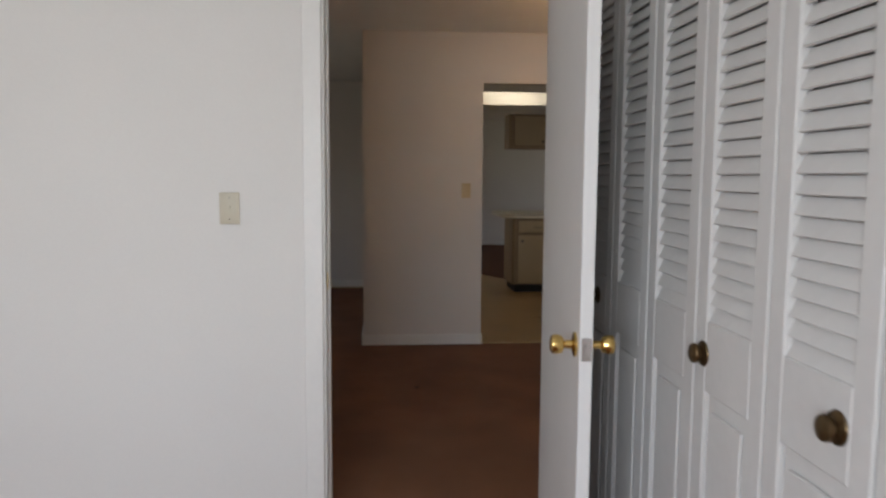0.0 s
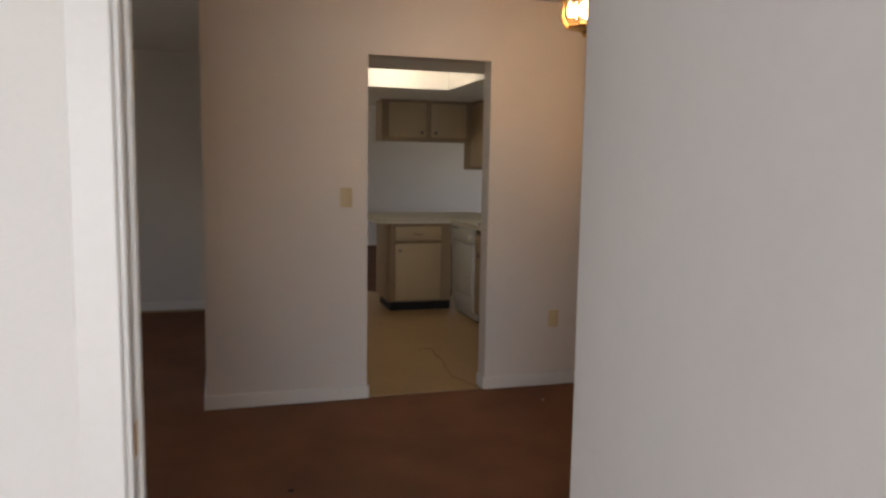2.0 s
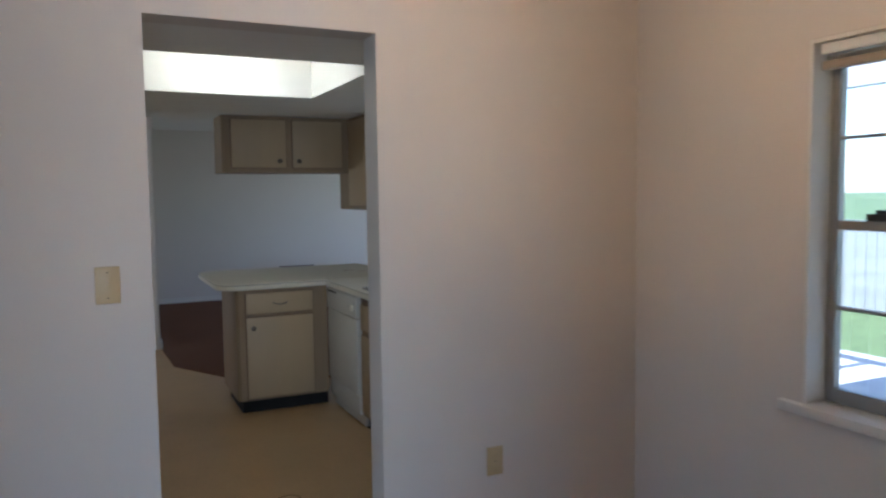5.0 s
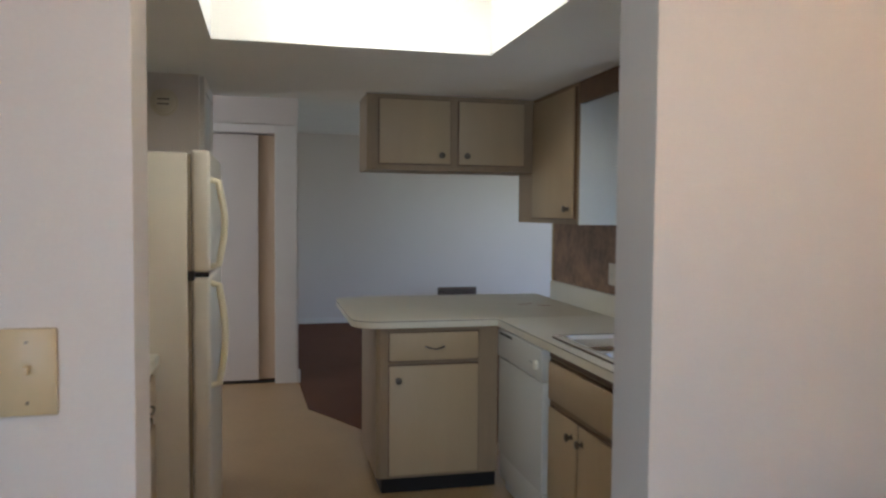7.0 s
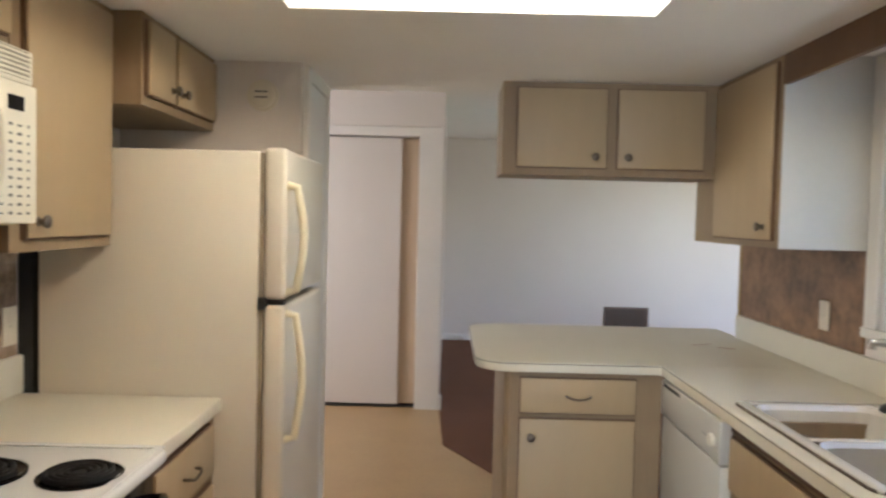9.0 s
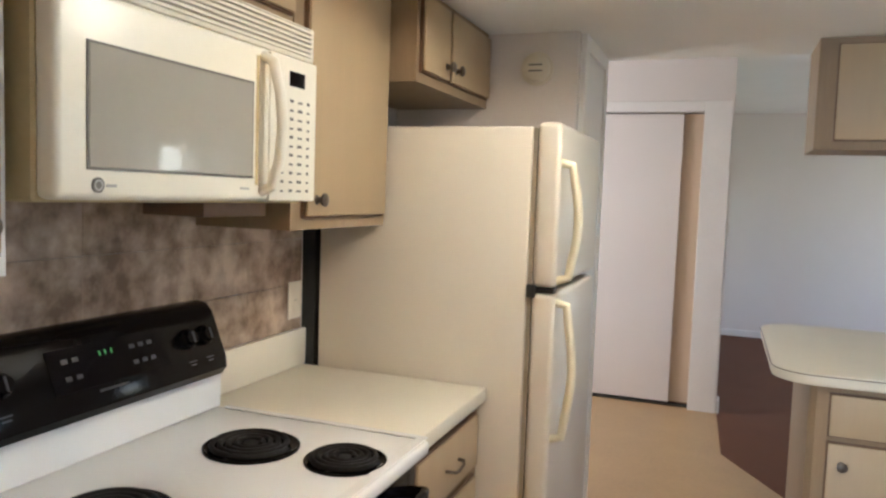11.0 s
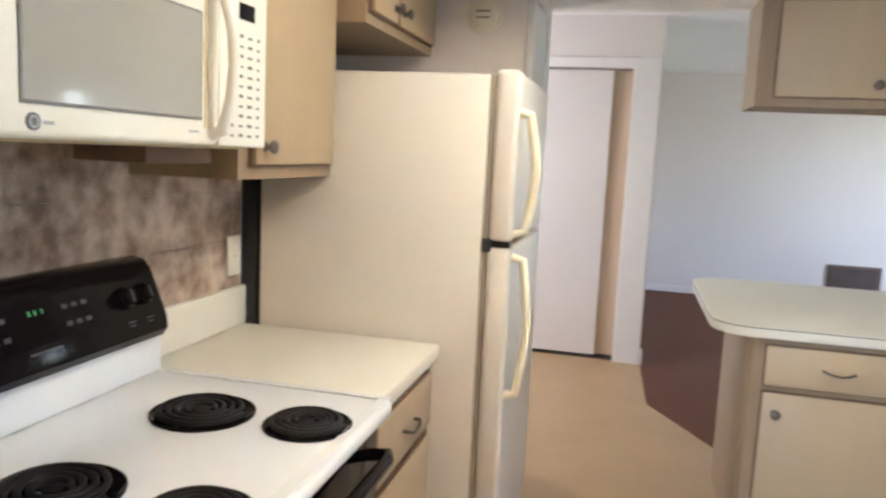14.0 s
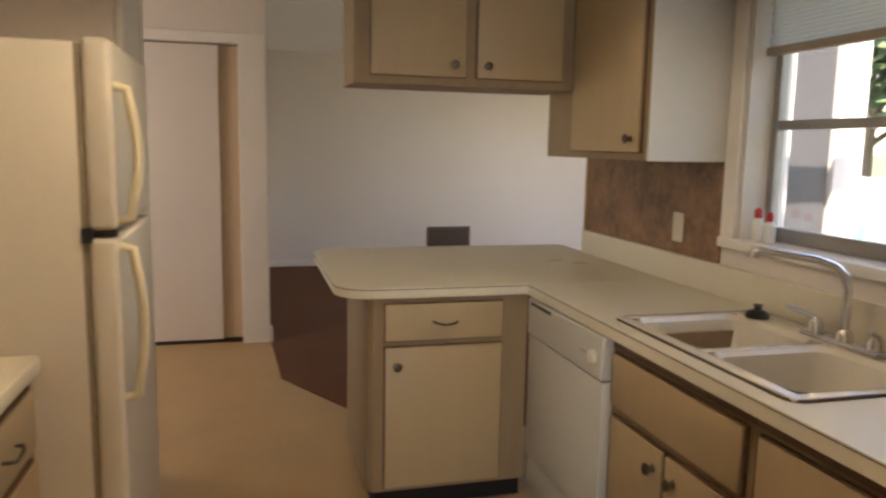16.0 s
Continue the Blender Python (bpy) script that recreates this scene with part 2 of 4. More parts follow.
def tube(points, r, seg=10, bm=None, closed=False):
    """A round bar along points."""
    bm = bm or bmesh.new()
    pts = [Vector(p) for p in points]
    rings, up = [], None
    for i, p in enumerate(pts):
        a = pts[i - 1] if (i > 0 or closed) else p
        b = pts[(i + 1) % len(pts)] if (i < len(pts) - 1 or closed) else p
        d = (b - a).normalized()
        if up is None:
            up = d.orthogonal().normalized()
        side = d.cross(up).normalized()
        up = side.cross(d).normalized()
        rings.append([bm.verts.new(p + r * (math.cos(2 * math.pi * k / seg) * side + math.sin(2 * math.pi * k / seg) * up)) for k in range(seg)])
    pairs = list(zip(rings, rings[1:])) + ([(rings[-1], rings[0])] if closed else [])
    for a, b in pairs:
        for k in range(seg):
            bm.faces.new((a[k], a[(k + 1) % seg], b[(k + 1) % seg], b[k]))
    if not closed:
        bm.faces.new(rings[0][::-1])
        bm.faces.new(rings[-1])
    bmesh.ops.recalc_face_normals(bm, faces=bm.faces[:])
    return bm


def prism(outline, z0, z1, bevel=0.0):
    bm = bmesh.new()
    lo = [bm.verts.new((x, y, z0)) for x, y in outline]
    hi = [bm.verts.new((x, y, z1)) for x, y in outline]
    bm.faces.new(lo[::-1])
    bm.faces.new(hi)
    for i in range(len(lo)):
        j = (i + 1) % len(lo)
        bm.faces.new((lo[i], lo[j], hi[j], hi[i]))
    bmesh.ops.recalc_face_normals(bm, faces=bm.faces[:])
    if bevel:
        bmesh.ops.bevel(bm, geom=[e for e in bm.edges if abs(e.verts[0].co.z - e.verts[1].co.z) < 1e-6], offset=bevel, segments=2, affect="EDGES", profile=0.5)
    return bm


def arc(cx, cy, r, a0, a1, n=8):
    return [(cx + r * math.cos(radians(a0 + (a1 - a0) * i / n)), cy + r * math.sin(radians(a0 + (a1 - a0) * i / n))) for i in range(n + 1)]


def mesh(name, bm, material, smooth=True):
    me = bpy.data.meshes.new(name)
    bm.to_mesh(me)
    bm.free()
    me.materials.append(material)
    if smooth:
        me.shade_smooth()
        me.set_sharp_from_angle(angle=radians(35))
    return me


def structure(name, bm, material, label):
    return tagged(new(name, mesh(name, bm, material, False)), label, name.split("_")[0], kind="structure")


def thing(name, place, label, category, group=""):
    ob = new(name)
    ob.empty_display_size = 0.05
    ob.location = place
    return tagged(ob, label, category, group)


def base(ob):
    at = Vector((0, 0, 0))
    while ob:
        at += Vector(ob.location)
        ob = ob.parent
    return at


def part(name, bm, material, parent, label="", smooth=True):
    """One mesh under a thing or a part; bm is given in the room's metres."""
    bmesh.ops.translate(bm, verts=bm.verts[:], vec=-base(parent))
    ob = new(name, mesh(name, bm, material, smooth))
    ob.parent = parent
    return tagged(ob, label)


def subpart(name, bm, material, parent, label=""):
    return part(name, bm, material, parent, label)


# ---- the setting ----
H = 2.46
structure("ground", boxes((-400, -400, -0.40, 400, 400, -0.16)), GRASS, "green lawn reaching the horizon outside")
structure("floor_carpet", boxes((-4.6, -7.4, -0.15, 2.31, 3.01, -0.004), (-4.6, 3.01, -0.15, 3.62, 5.12, -0.004), (-4.6, 5.12, -0.15, 5.42, 8.72, -0.004)), CARPET, "worn orange-brown carpet through dining room and bedroom")
structure("floor_vinyl", prism([(-0.72, 0.02), (2.13, 0.02), (2.13, 3.34), (1.22, 3.34), (0.955, 3.80), (0.64, 4.38), (0.605, 5.36), (-2.0, 5.36), (-2.0, 3.05), (-0.72, 3.05)], -0.003, 0.003), VINYL, "tan sheet vinyl kitchen floor")
structure("floor_family_carpet", prism([(1.23, 3.35), (2.4, 3.35), (3.5, 3.35), (3.5, 5.12), (5.3, 5.12), (5.3, 8.6), (0.3, 8.6), (0.3, 5.42), (0.613, 5.42), (0.646, 4.385), (0.961, 3.805)], -0.003, 0.006), CARPET2, "dark brown carpet in the room beyond the kitchen")
structure("ceiling", boxes((-4.6, -7.4, H, 2.45, 3.01, H + 0.12), (-4.6, 3.01, H, 3.62, 5.12, H + 0.12), (-4.6, 5.12, H, 5.42, 8.72, H + 0.12)), CEIL, "off-white painted ceiling")
SZ = 2.08
structure("ceiling_soffit", boxes((-0.675, 0.13, SZ, 0.155, 3.18, H), (1.225, 0.13, SZ, 2.13, 3.18, H), (0.155, 1.80, SZ, 1.225, 3.18, H), (0.155, 0.13, SZ, 1.225, 0.65, H), (0.155, 0.65, 2.37, 1.225, 1.80, H)), CEIL, "dropped kitchen ceiling with a recessed light well")
structure("trim_light_well", boxes((0.156, 1.782, 2.335, 1.224, 1.799, 2.369), (0.156, 0.651, 2.335, 0.173, 1.782, 2.369), (1.207, 0.651, 2.335, 1.224, 1.782, 2.369), (0.173, 0.651, 2.335, 1.207, 0.668, 2.369)), GOLDTRIM, "ochre wooden strip round the light well")

structure("wall_kitchen", boxes((-0.76, 0, 0, 0.18, 0.13, H), (0.95, 0, 0, 2.13, 0.13, H), (0.18, 0, 2.075, 0.95, 0.13, H)), WALL, "off-white wall with a plain opening into the kitchen")
structure("wall_kitchen_left", boxes((-0.76, 0.13, 0, -0.675, 2.56, H)), WALL, "off-white kitchen side wall behind the stove")
structure("wall_pantry", boxes((-0.76, 2.56, 0, 0.045, 3.15, H)), WALL, "off-white boxed-in wall beside the refrigerator")
structure("wall_living_far", boxes((-4.5, 3.15, 0, -0.76, 3.27, H)), WALL, "off-white far wall of the living room")
# outer wall with two windows
KY0, KY1, KZ0, KZ1 = 1.0, 2.15, 1.13, 2.02
DY0, DY1, DZ0, DZ1 = -1.93, -0.83, 0.79, 1.985
structure("wall_east", boxes((2.13, -2.93, 0, 2.31, DY0, H), (2.13, DY1, 0, 2.31, KY0, H), (2.13, KY1, 0, 2.31, 3.35, H), (2.13, DY0, 0, 2.31, DY1, DZ0), (2.13, DY0, DZ1, 2.31, DY1, H), (2.13, KY0, 0, 2.31, KY1, KZ0), (2.13, KY0, KZ1, 2.31, KY1, H)), WALL, "off-white outer wall with two windows")
structure("wall_bedroom", boxes((-4.5, -3.06, 0, -0.83, -2.93, H), (0.10, -3.06, 0, 2.31, -2.93, H), (-0.83, -3.06, 2.07, 0.10, -2.93, H)), BEDWALL, "off-white bedroom wall with a doorway")
structure("wall_closet", boxes((0.16, -7.3, 0, 0.28, -5.12, H), (0.16, -5.12, 2.08, 0.28, -3.06, H)), BEDWALL, "off-white wall above the closet")
structure("wall_closet_back", boxes((0.86, -7.3, 0, 0.98, -3.06, H), (0.28, -7.3, 0, 0.86, -7.18, H)), BEDWALL, "plain wall at the back of the closet")
structure("wall_bedroom_back", boxes((-4.5, -7.3, 0, -2.6, -7.18, H), (-0.8, -7.3, 0, 0.16, -7.18, H), (-2.6, -7.3, 0, -0.8, -7.18, 0.85), (-2.6, -7.3, 2.1, -0.8, -7.18, H)), BEDWALL, "bedroom wall with a window opening")
structure("wall_west", boxes((-4.5, -7.18, 0, -4.38, -0.95, H), (-4.5, 0.55, 0, -4.38, 3.15, H), (-4.5, -0.95, 0, -4.38, 0.55, 0.7), (-4.5, -0.95, 1.9, -4.38, 0.55, H)), WALL, "unseen plain outer wall with an added opening that lets light in")
structure("wall_family_far", boxes((-0.5, 8.6, 0, 5.42, 8.72, H)), WALL, "off-white far wall of the room beyond")
structure("wall_family_east", boxes((5.3, 5.0, 0, 5.42, 5.2, H), (5.3, 7.6, 0, 5.42, 8.6, H), (5.3, 5.2, 2.15, 5.42, 7.6, H)), WALL, "plain outer wall out of view with an opening added for light")
structure("wall_family_near", boxes((2.31, 3.23, 0, 3.5, 3.35, H), (3.5, 3.23, 0, 3.62, 5.12, H), (3.62, 5.0, 0, 5.3, 5.12, H)), WALL, "plain walls on the patio side of the room beyond")
structure("wall_utility", boxes((-2.0, 5.28, 0, -0.48, 5.40, H), (0.415, 5.28, 0, 0.605, 5.40, H), (-0.48, 5.28, 2.10, 0.415, 5.40, H)), WALL, "off-white wall with a utility door at the end of the kitchen")
structure("wall_family_west", boxes((0.485, 5.40, 0, 0.605, 8.6, H)), WALL, "plain side wall of the room beyond")
# The window gap in the west boxes is added for the passage fill lamp.
structure("wall_utility_room", boxes((-2.0, 6.9, 0, 0.485, 7.02, H), (-2.12, 3.15, 0, -2.0, 3.7, H), (-2.12, 4.7, 0, -2.0, 7.02, H), (-2.12, 3.7, 0, -2.0, 4.7, 0.9), (-2.12, 3.7, 2.0, -2.0, 4.7, H)), WALL, "plain walls of the utility room")


def baseboard(name, *bs):
    structure(name, boxes(*bs, bevel=0.004, seg=1), TRIM, "white painted baseboard along the wall")


baseboard("baseboard_dining", (-0.772, -0.014, 0, 0.18, -0.001, 0.085), (0.95, -0.014, 0, 2.129, -0.001, 0.085))
baseboard("baseboard_opening", (0.181, -0.01, 0, 0.193, 0.128, 0.08), (0.937, -0.01, 0, 0.949, 0.128, 0.08))
baseboard("baseboard_wall_end", (-0.774, 0.001, 0, -0.761, 3.14, 0.085))
baseboard("baseboard_east", (2.116, -2.92, 0, 2.129, -0.016, 0.085))
baseboard("baseboard_living_room", (-4.3, 3.136, 0, -0.78, 3.149, 0.085))
baseboard("baseboard_pantry", (0.046, 2.57, 0, 0.058, 3.14, 0.08))
baseboard("baseboard_family_room", (0.61, 8.586, 0, 5.29, 8.599, 0.08))
baseboard("baseboard_bedroom", (-4.3, -3.074, 0, -0.93, -3.061, 0.085))

# door frames
structure("trim_bedroom_door", boxes((-0.83, -3.062, 0, -0.81, -2.928, 2.05), (0.08, -3.062, 0, 0.10, -2.928, 2.05), (-0.83, -3.062, 2.05, 0.10, -2.928, 2.07),
                                     (-0.89, -3.076, 0, -0.82, -3.061, 2.12), (0.09, -3.076, 0, 0.1595, -3.061, 2.12), (-0.82, -3.076, 2.06, 0.09, -3.061, 2.12),
                                     (-0.89, -2.929, 0, -0.82, -2.914, 2.12), (0.09, -2.929, 0, 0.16, -2.914, 2.12), (-0.82, -2.929, 2.06, 0.09, -2.914, 2.12),
                                     (-0.81, -3.02, 0, -0.798, -2.985, 2.05), (0.068, -3.02, 0, 0.08, -2.985, 2.05), bevel=0.003, seg=1), TRIM, "white painted bedroom door frame")
structure("trim_utility_door", boxes((0.412, 5.262, 0, 0.596, 5.279, 2.17), (-0.55, 5.262, 0, -0.48, 5.279, 2.17), (-0.48, 5.262, 2.10, 0.412, 5.279, 2.17), (0.607, 5.262, 0, 0.622, 5.41, 0.09), bevel=0.003, seg=1), TRIM, "white casing round the utility door")

strike = thing("strike_plate", (-0.808, -3.0, 0.95), "small brass strike plate in the door jamb", "strike plate")
part("plate", boxes((-0.8075, -3.045, 0.92, -0.806, -3.022, 0.98)), BRASS, strike)

# bedroom door, open into the bedroom
door = thing("door_1", (0.043, -3.078, 0.0), "open white slab bedroom door with brass knobs", "door")
tagged(door, kind="structure")
part("leaf", boxes((0.008, -3.98, 0.012, 0.043, -3.078, 2.045), bevel=0.002, seg=1), DOORW, door)
for s, x in ((-1, 0.008), (1, 0.043)):
    part("door_knob", turned([(0, 0), (0.033, 0), (0.033, 0.006), (0.012, 0.012), (0.011, 0.03), (0.022, 0.036), (0.027, 0.05), (0.025, 0.064), (0.014, 0.069), (0, 0.07)], (x, -3.918, 0.90), (s, 0, 0)), BRASS, door, "polished brass door knob")
part("latch_plate", boxes((0.013, -3.9825, 0.87, 0.038, -3.985, 0.93), (0.019, -3.991, 0.89, 0.032, -3.9825, 0.91)), CHROME, door, "metal latch plate")
for z in (0.25, 1.05, 1.85):
    part("hinge", rod((0.047, -3.07, z - 0.045), (0.047, -3.07, z + 0.045), 0.006, 10), BRASS, door)
door.location.x = 0.042
door.rotation_euler = (0, 0, radians(-6.1))

# utility door, a white slab slid partly open
udoor = thing("door_2", (-0.1, 5.34, 0.0), "white sliding utility door standing partly open", "door")
tagged(udoor, kind="structure")
part("leaf", boxes((-0.60, 5.322, 0.025, 0.278, 5.357, 2.09), bevel=0.002, seg=1), WALL, udoor)
part("second_panel", boxes((0.26, 5.362, 0.025, 0.4145, 5.392, 2.09)), TANPANEL, udoor, "tan panel behind the slab")
part("track", boxes((-0.475, 5.31, 0.003, 0.41, 5.37, 0.012)), DARK, udoor, "dark floor track")

# narrow pantry door beside the refrigerator
pdoor = thing("door_3", (0.045, 2.88, 0.09), "closed narrow white pantry door beside the refrigerator", "door")
tagged(pdoor, kind="structure")
part("leaf", boxes((0.0458, 2.67, 0.09, 0.061, 3.07, 2.02), bevel=0.002, seg=1), DOORW, pdoor)
part("casing", boxes((0.0458, 2.605, 0.09, 0.067, 2.665, 2.085), (0.0458, 3.075, 0.09, 0.067, 3.135, 2.085), (0.0458, 2.665, 2.025, 0.067, 3.075, 2.085), bevel=0.002, seg=1), TRIM, pdoor)

# closet bifold doors with louvres above and panels below
LW = 0.335
leaf0 = thing("closet_door", (0.0, 0.0, 0.0), "white louvred bifold closet door with raised lower panel", "closet door", "bifold closet doors")
part("frame", boxes((0.165, 0.004, 0.02, 0.197, 0.062, 2.06), (0.165, LW - 0.062, 0.02, 0.197, LW - 0.004, 2.06), (0.165, 0.062, 0.02, 0.197, LW - 0.062, 0.13), (0.165, 0.062, 0.84, 0.197, LW - 0.062, 1.01), (0.165, 0.062, 1.97, 0.197, LW - 0.062, 2.06), bevel=0.003, seg=1), CLOSET, leaf0)
part("panel", boxes((0.176, 0.064, 0.132, 0.188, LW - 0.064, 0.838), (0.168, 0.094, 0.165, 0.1755, LW - 0.094, 0.80), bevel=0.0035, seg=1), CLOSET, leaf0)
slat_me = None
for i in range(25):
    z = 1.025 + i * 0.0385
    if slat_me is None:
        bm = boxes((-0.0035, -(LW - 0.124) / 2, -0.0185, 0.0035, (LW - 0.124) / 2, 0.0185))
        slat_me = mesh("slat", bm, CLOSET, False)
    s = new("slat", slat_me)
    s.parent = leaf0
    s.matrix_basis = pose(0.181, LW / 2, z, 0, 24, 0)
for k in range(1, 6):
    y = -3.09 - LW * (k + 1)
    copy_thing(leaf0, pose(0, y, 0))
leaf0.location = (0, -3.09 - LW, 0)
for y in (-3.27, -4.145, -4.67):
    knob = thing("closet_knob", (0.165, y, 0.93), "round antique brass closet knob on the louvred door", "knob", "closet knobs")
    part("rose", turned([(0, 0), (0.031, 0), (0.029, 0.004), (0.018, 0.008), (0.014, 0.011)], (0.1645, y, 0.93), (-1, 0, 0)), ANTIQUE, knob)
    part("ball", turned([(0.014, 0.006), (0.015, 0.011), (0.021, 0.015), (0.024, 0.021), (0.022, 0.028), (0.013, 0.033), (0, 0.034)], (0.1645, y, 0.93), (-1, 0, 0)), ANTIQUE, knob)


# ---- windows ----
def window(name, y0, y1, z0, z1, rails, label):
    w = thing(name, (2.22, (y0 + y1) / 2, z0), label, "window")
    tagged(w, kind="structure")
    if name == "window_2":
        part("casing", boxes((2.112, y0 - 0.075, z0 - 0.03, 2.1295, y0, z1 + 0.06), (2.112, y1, z0 - 0.03, 2.1295, y1 + 0.075, z1 + 0.06), (2.112, y0, z1, 2.1295, y1, z1 + 0.06), bevel=0.003, seg=1), TRIM, w, "white painted casing")
    part("lining", boxes((2.13, y0 + 0.001, z0, 2.24, y0 + 0.014, z1 - 0.001), (2.13, y1 - 0.014, z0, 2.24, y1 - 0.001, z1 - 0.001), (2.13, y0 + 0.014, z1 - 0.014, 2.24, y1 - 0.014, z1 - 0.001)), TRIM, w)
    part("window_sill", boxes((2.104, y0 - 0.08, z0 - 0.035, 2.24, y1 + 0.08, z0 + 0.001), bevel=0.005), TRIM, w, "white painted sill")
    a, b = y0 + 0.014, y1 - 0.014
    part("frame", boxes((2.225, a, z0 + 0.001, 2.262, a + 0.03, z1 - 0.014), (2.225, b - 0.03, z0 + 0.001, 2.262, b, z1 - 0.014), (2.225, a + 0.03, z0 + 0.001, 2.262, b - 0.03, z0 + 0.05), (2.225, a + 0.03, z1 - 0.05, 2.262, b - 0.03, z1 - 0.014), bevel=0.002, seg=1), ALU, w, "grey aluminium frame")
    zs = [z0 + 0.05, *[z for z, _ in rails], z1 - 0.05]
    for z, hgt in rails:
        part("rail", boxes((2.228, a + 0.03, z - hgt / 2, 2.258, b - 0.03, z + hgt / 2), bevel=0.002, seg=1), ALU, w)
    for p, q in zip(zs, zs[1:]):
        g = part("pane", boxes((2.240, a + 0.028, p - 0.004, 2.244, b - 0.028, q + 0.004)), PANE, w)
        g.visible_shadow = False
    return w


window("window_1", DY0, DY1, DZ0, DZ1, ((1.11, 0.012), (1.385, 0.032), (1.67, 0.012)), "single-hung dining room window with grey aluminium rails")
window("window_2", KY0, KY1, KZ0, KZ1, ((1.53, 0.032),), "single-hung kitchen window above the sink")


def blind(y0, y1, top, bottom, x, label, slats):
    b = thing("window_blind", (x, (y0 + y1) / 2, top), label, "blind")
    part("headrail", boxes((x - 0.022, y0, top - 0.035, x + 0.022, y1, top), bevel=0.003), BLIND, b)
    part("bottom_rail", boxes((x - 0.016, y0, bottom, x + 0.016, y1, bottom + 0.028), bevel=0.003), BLINDRAIL, b, "tan bottom rail")
    me = mesh("slat", boxes((-0.0125, -(y1 - y0) / 2 + 0.004, -0.0006, 0.0125, (y1 - y0) / 2 - 0.004, 0.0006)), SLAT, False)
    for i in range(slats):
        s = new("slat", me)
        s.parent = b
        z = bottom + 0.036 + (top - 0.045 - bottom - 0.036) * i / max(1, slats - 1)
        s.matrix_basis = pose(0, 0, z - top, 0, 22, 0)
    for y in (y0 + 0.12, y1 - 0.12):
        part("cord", rod((x, y, bottom + 0.02), (x, y, top - 0.03), 0.0012, 6), BLIND, b)


blind(KY0 + 0.03, KY1 - 0.03, KZ1 - 0.02, 1.76, 2.185, "white mini blind partly raised over the kitchen window", 13)
blind(DY0 + 0.03, DY1 - 0.03, DZ1 - 0.018, DZ1 - 0.10, 2.165, "white mini blind fully raised at the window top", 10)

lt = thing("window_latch", (2.22, -1.02, 1.40), "dark sash latch on the dining window rail", "latch")
part("lever", boxes((2.205, -1.06, 1.4015, 2.228, -0.985, 1.425), (2.20, -1.05, 1.425, 2.222, -1.02, 1.437), bevel=0.003), DARK, lt)

# ---- dining room ----
lampx, lampy = 0.972, -1.18
pend = thing("pendant_lamp", (lampx, lampy, H), "lit brass pendant lamp with a clear glass shade", "lamp")
part("canopy", turned([(0, 0), (0.06, 0), (0.06, 0.012), (0.02, 0.03), (0, 0.03)], (lampx, lampy, H), (0, 0, -1)), BRASS, pend)
part("stem", rod((lampx, lampy, H - 0.03), (lampx, lampy, 2.29), 0.008), BRASS, pend)
part("cap", turned([(0, 0), (0.02, 0), (0.05, 0.02), (0.107, 0.035), (0.111, 0.045), (0, 0.045)], (lampx, lampy, 2.305), (0, 0, -1), 8), BRASS, pend)
for k in range(8):
    a0, a1 = radians(45 * k), radians(45 * k + 45)
    bm = bmesh.new()
    pts = [(0.106, 2.26), (0.113, 2.12), (0.083, 2.075)]
    inner = []
    for r, z in pts:
        inner.append([bm.verts.new((lampx + r * math.cos(a), lampy + r * math.sin(a), z)) for a in (a0 + 0.02, a1 - 0.02)])
    for (p, q), (r, s) in zip(inner, inner[1:]):
        bm.faces.new((p, q, s, r))
    bmesh.ops.solidify(bm, geom=bm.faces[:], thickness=0.003)
    g = part("glass_pane", bm, SHADE, pend)
    g.visible_shadow = False
    part("rib", tube([(lampx + r * math.cos(a0), lampy + r * math.sin(a0), z) for r, z in ((0.108, 2.262), (0.115, 2.12), (0.083, 2.073))], 0.004, 6), BRASS, pend)
part("finial", turned([(0, 0), (0.084, 0), (0.077, 0.008), (0.03, 0.018), (0.012, 0.03), (0.01, 0.04), (0, 0.045)], (lampx, lampy, 2.078), (0, 0, -1)), BRASS, pend)
for k in range(3):
    a = radians(120 * k + 20)
    b = part("bulb", turned([(0, 0), (0.008, 0.002), (0.016, 0.02), (0.014, 0.04), (0.006, 0.062), (0, 0.07)], (lampx + 0.05 * math.cos(a), lampy + 0.05 * math.sin(a), 2.13), (0, 0, 1), 12), BULB, pend, "glowing flame-shaped bulb")
    b.visible_shadow = False


def plate(name, place, normal, label, category, kind, material=PLATE):
    """A wall plate 70 x 115 mm with its switch or sockets."""
    p = thing(name, place, label, category)
    x, y, z = place
    nx, ny = normal

    def slab(u0, z0, u1, z1, d0, d1):
        if ny:
            return (x + u0, y + ny * d0, z + z0, x + u1, y + ny * d1, z + z1)
        return (x + nx * d0, y + u0, z + z0, x + nx * d1, y + u1, z + z1)
    part("cover", boxes(slab(-0.036, -0.058, 0.036, 0.058, 0.0005, 0.007), bevel=0.003), material, p)
    if kind == "switch":
        part("toggle", boxes(slab(-0.004, -0.002, 0.004, 0.010, 0.0072, 0.017), bevel=0.0015), material, p)
        part("collar", boxes(slab(-0.006, -0.013, 0.006, 0.013, 0.0072, 0.008)), material, p)
    else:
        for dz in (-0.026, 0.026):
            part("socket", boxes(slab(-0.015, dz - 0.016, 0.015, dz + 0.016, 0.0072, 0.009), bevel=0.001), material, p)
    for dz in ((-0.04, 0.04) if kind == "switch" else (0.0,)):
        part("screw", boxes(slab(-0.002, dz - 0.002, 0.002, dz + 0.002, 0.0072, 0.0078)), PEWTER, p)


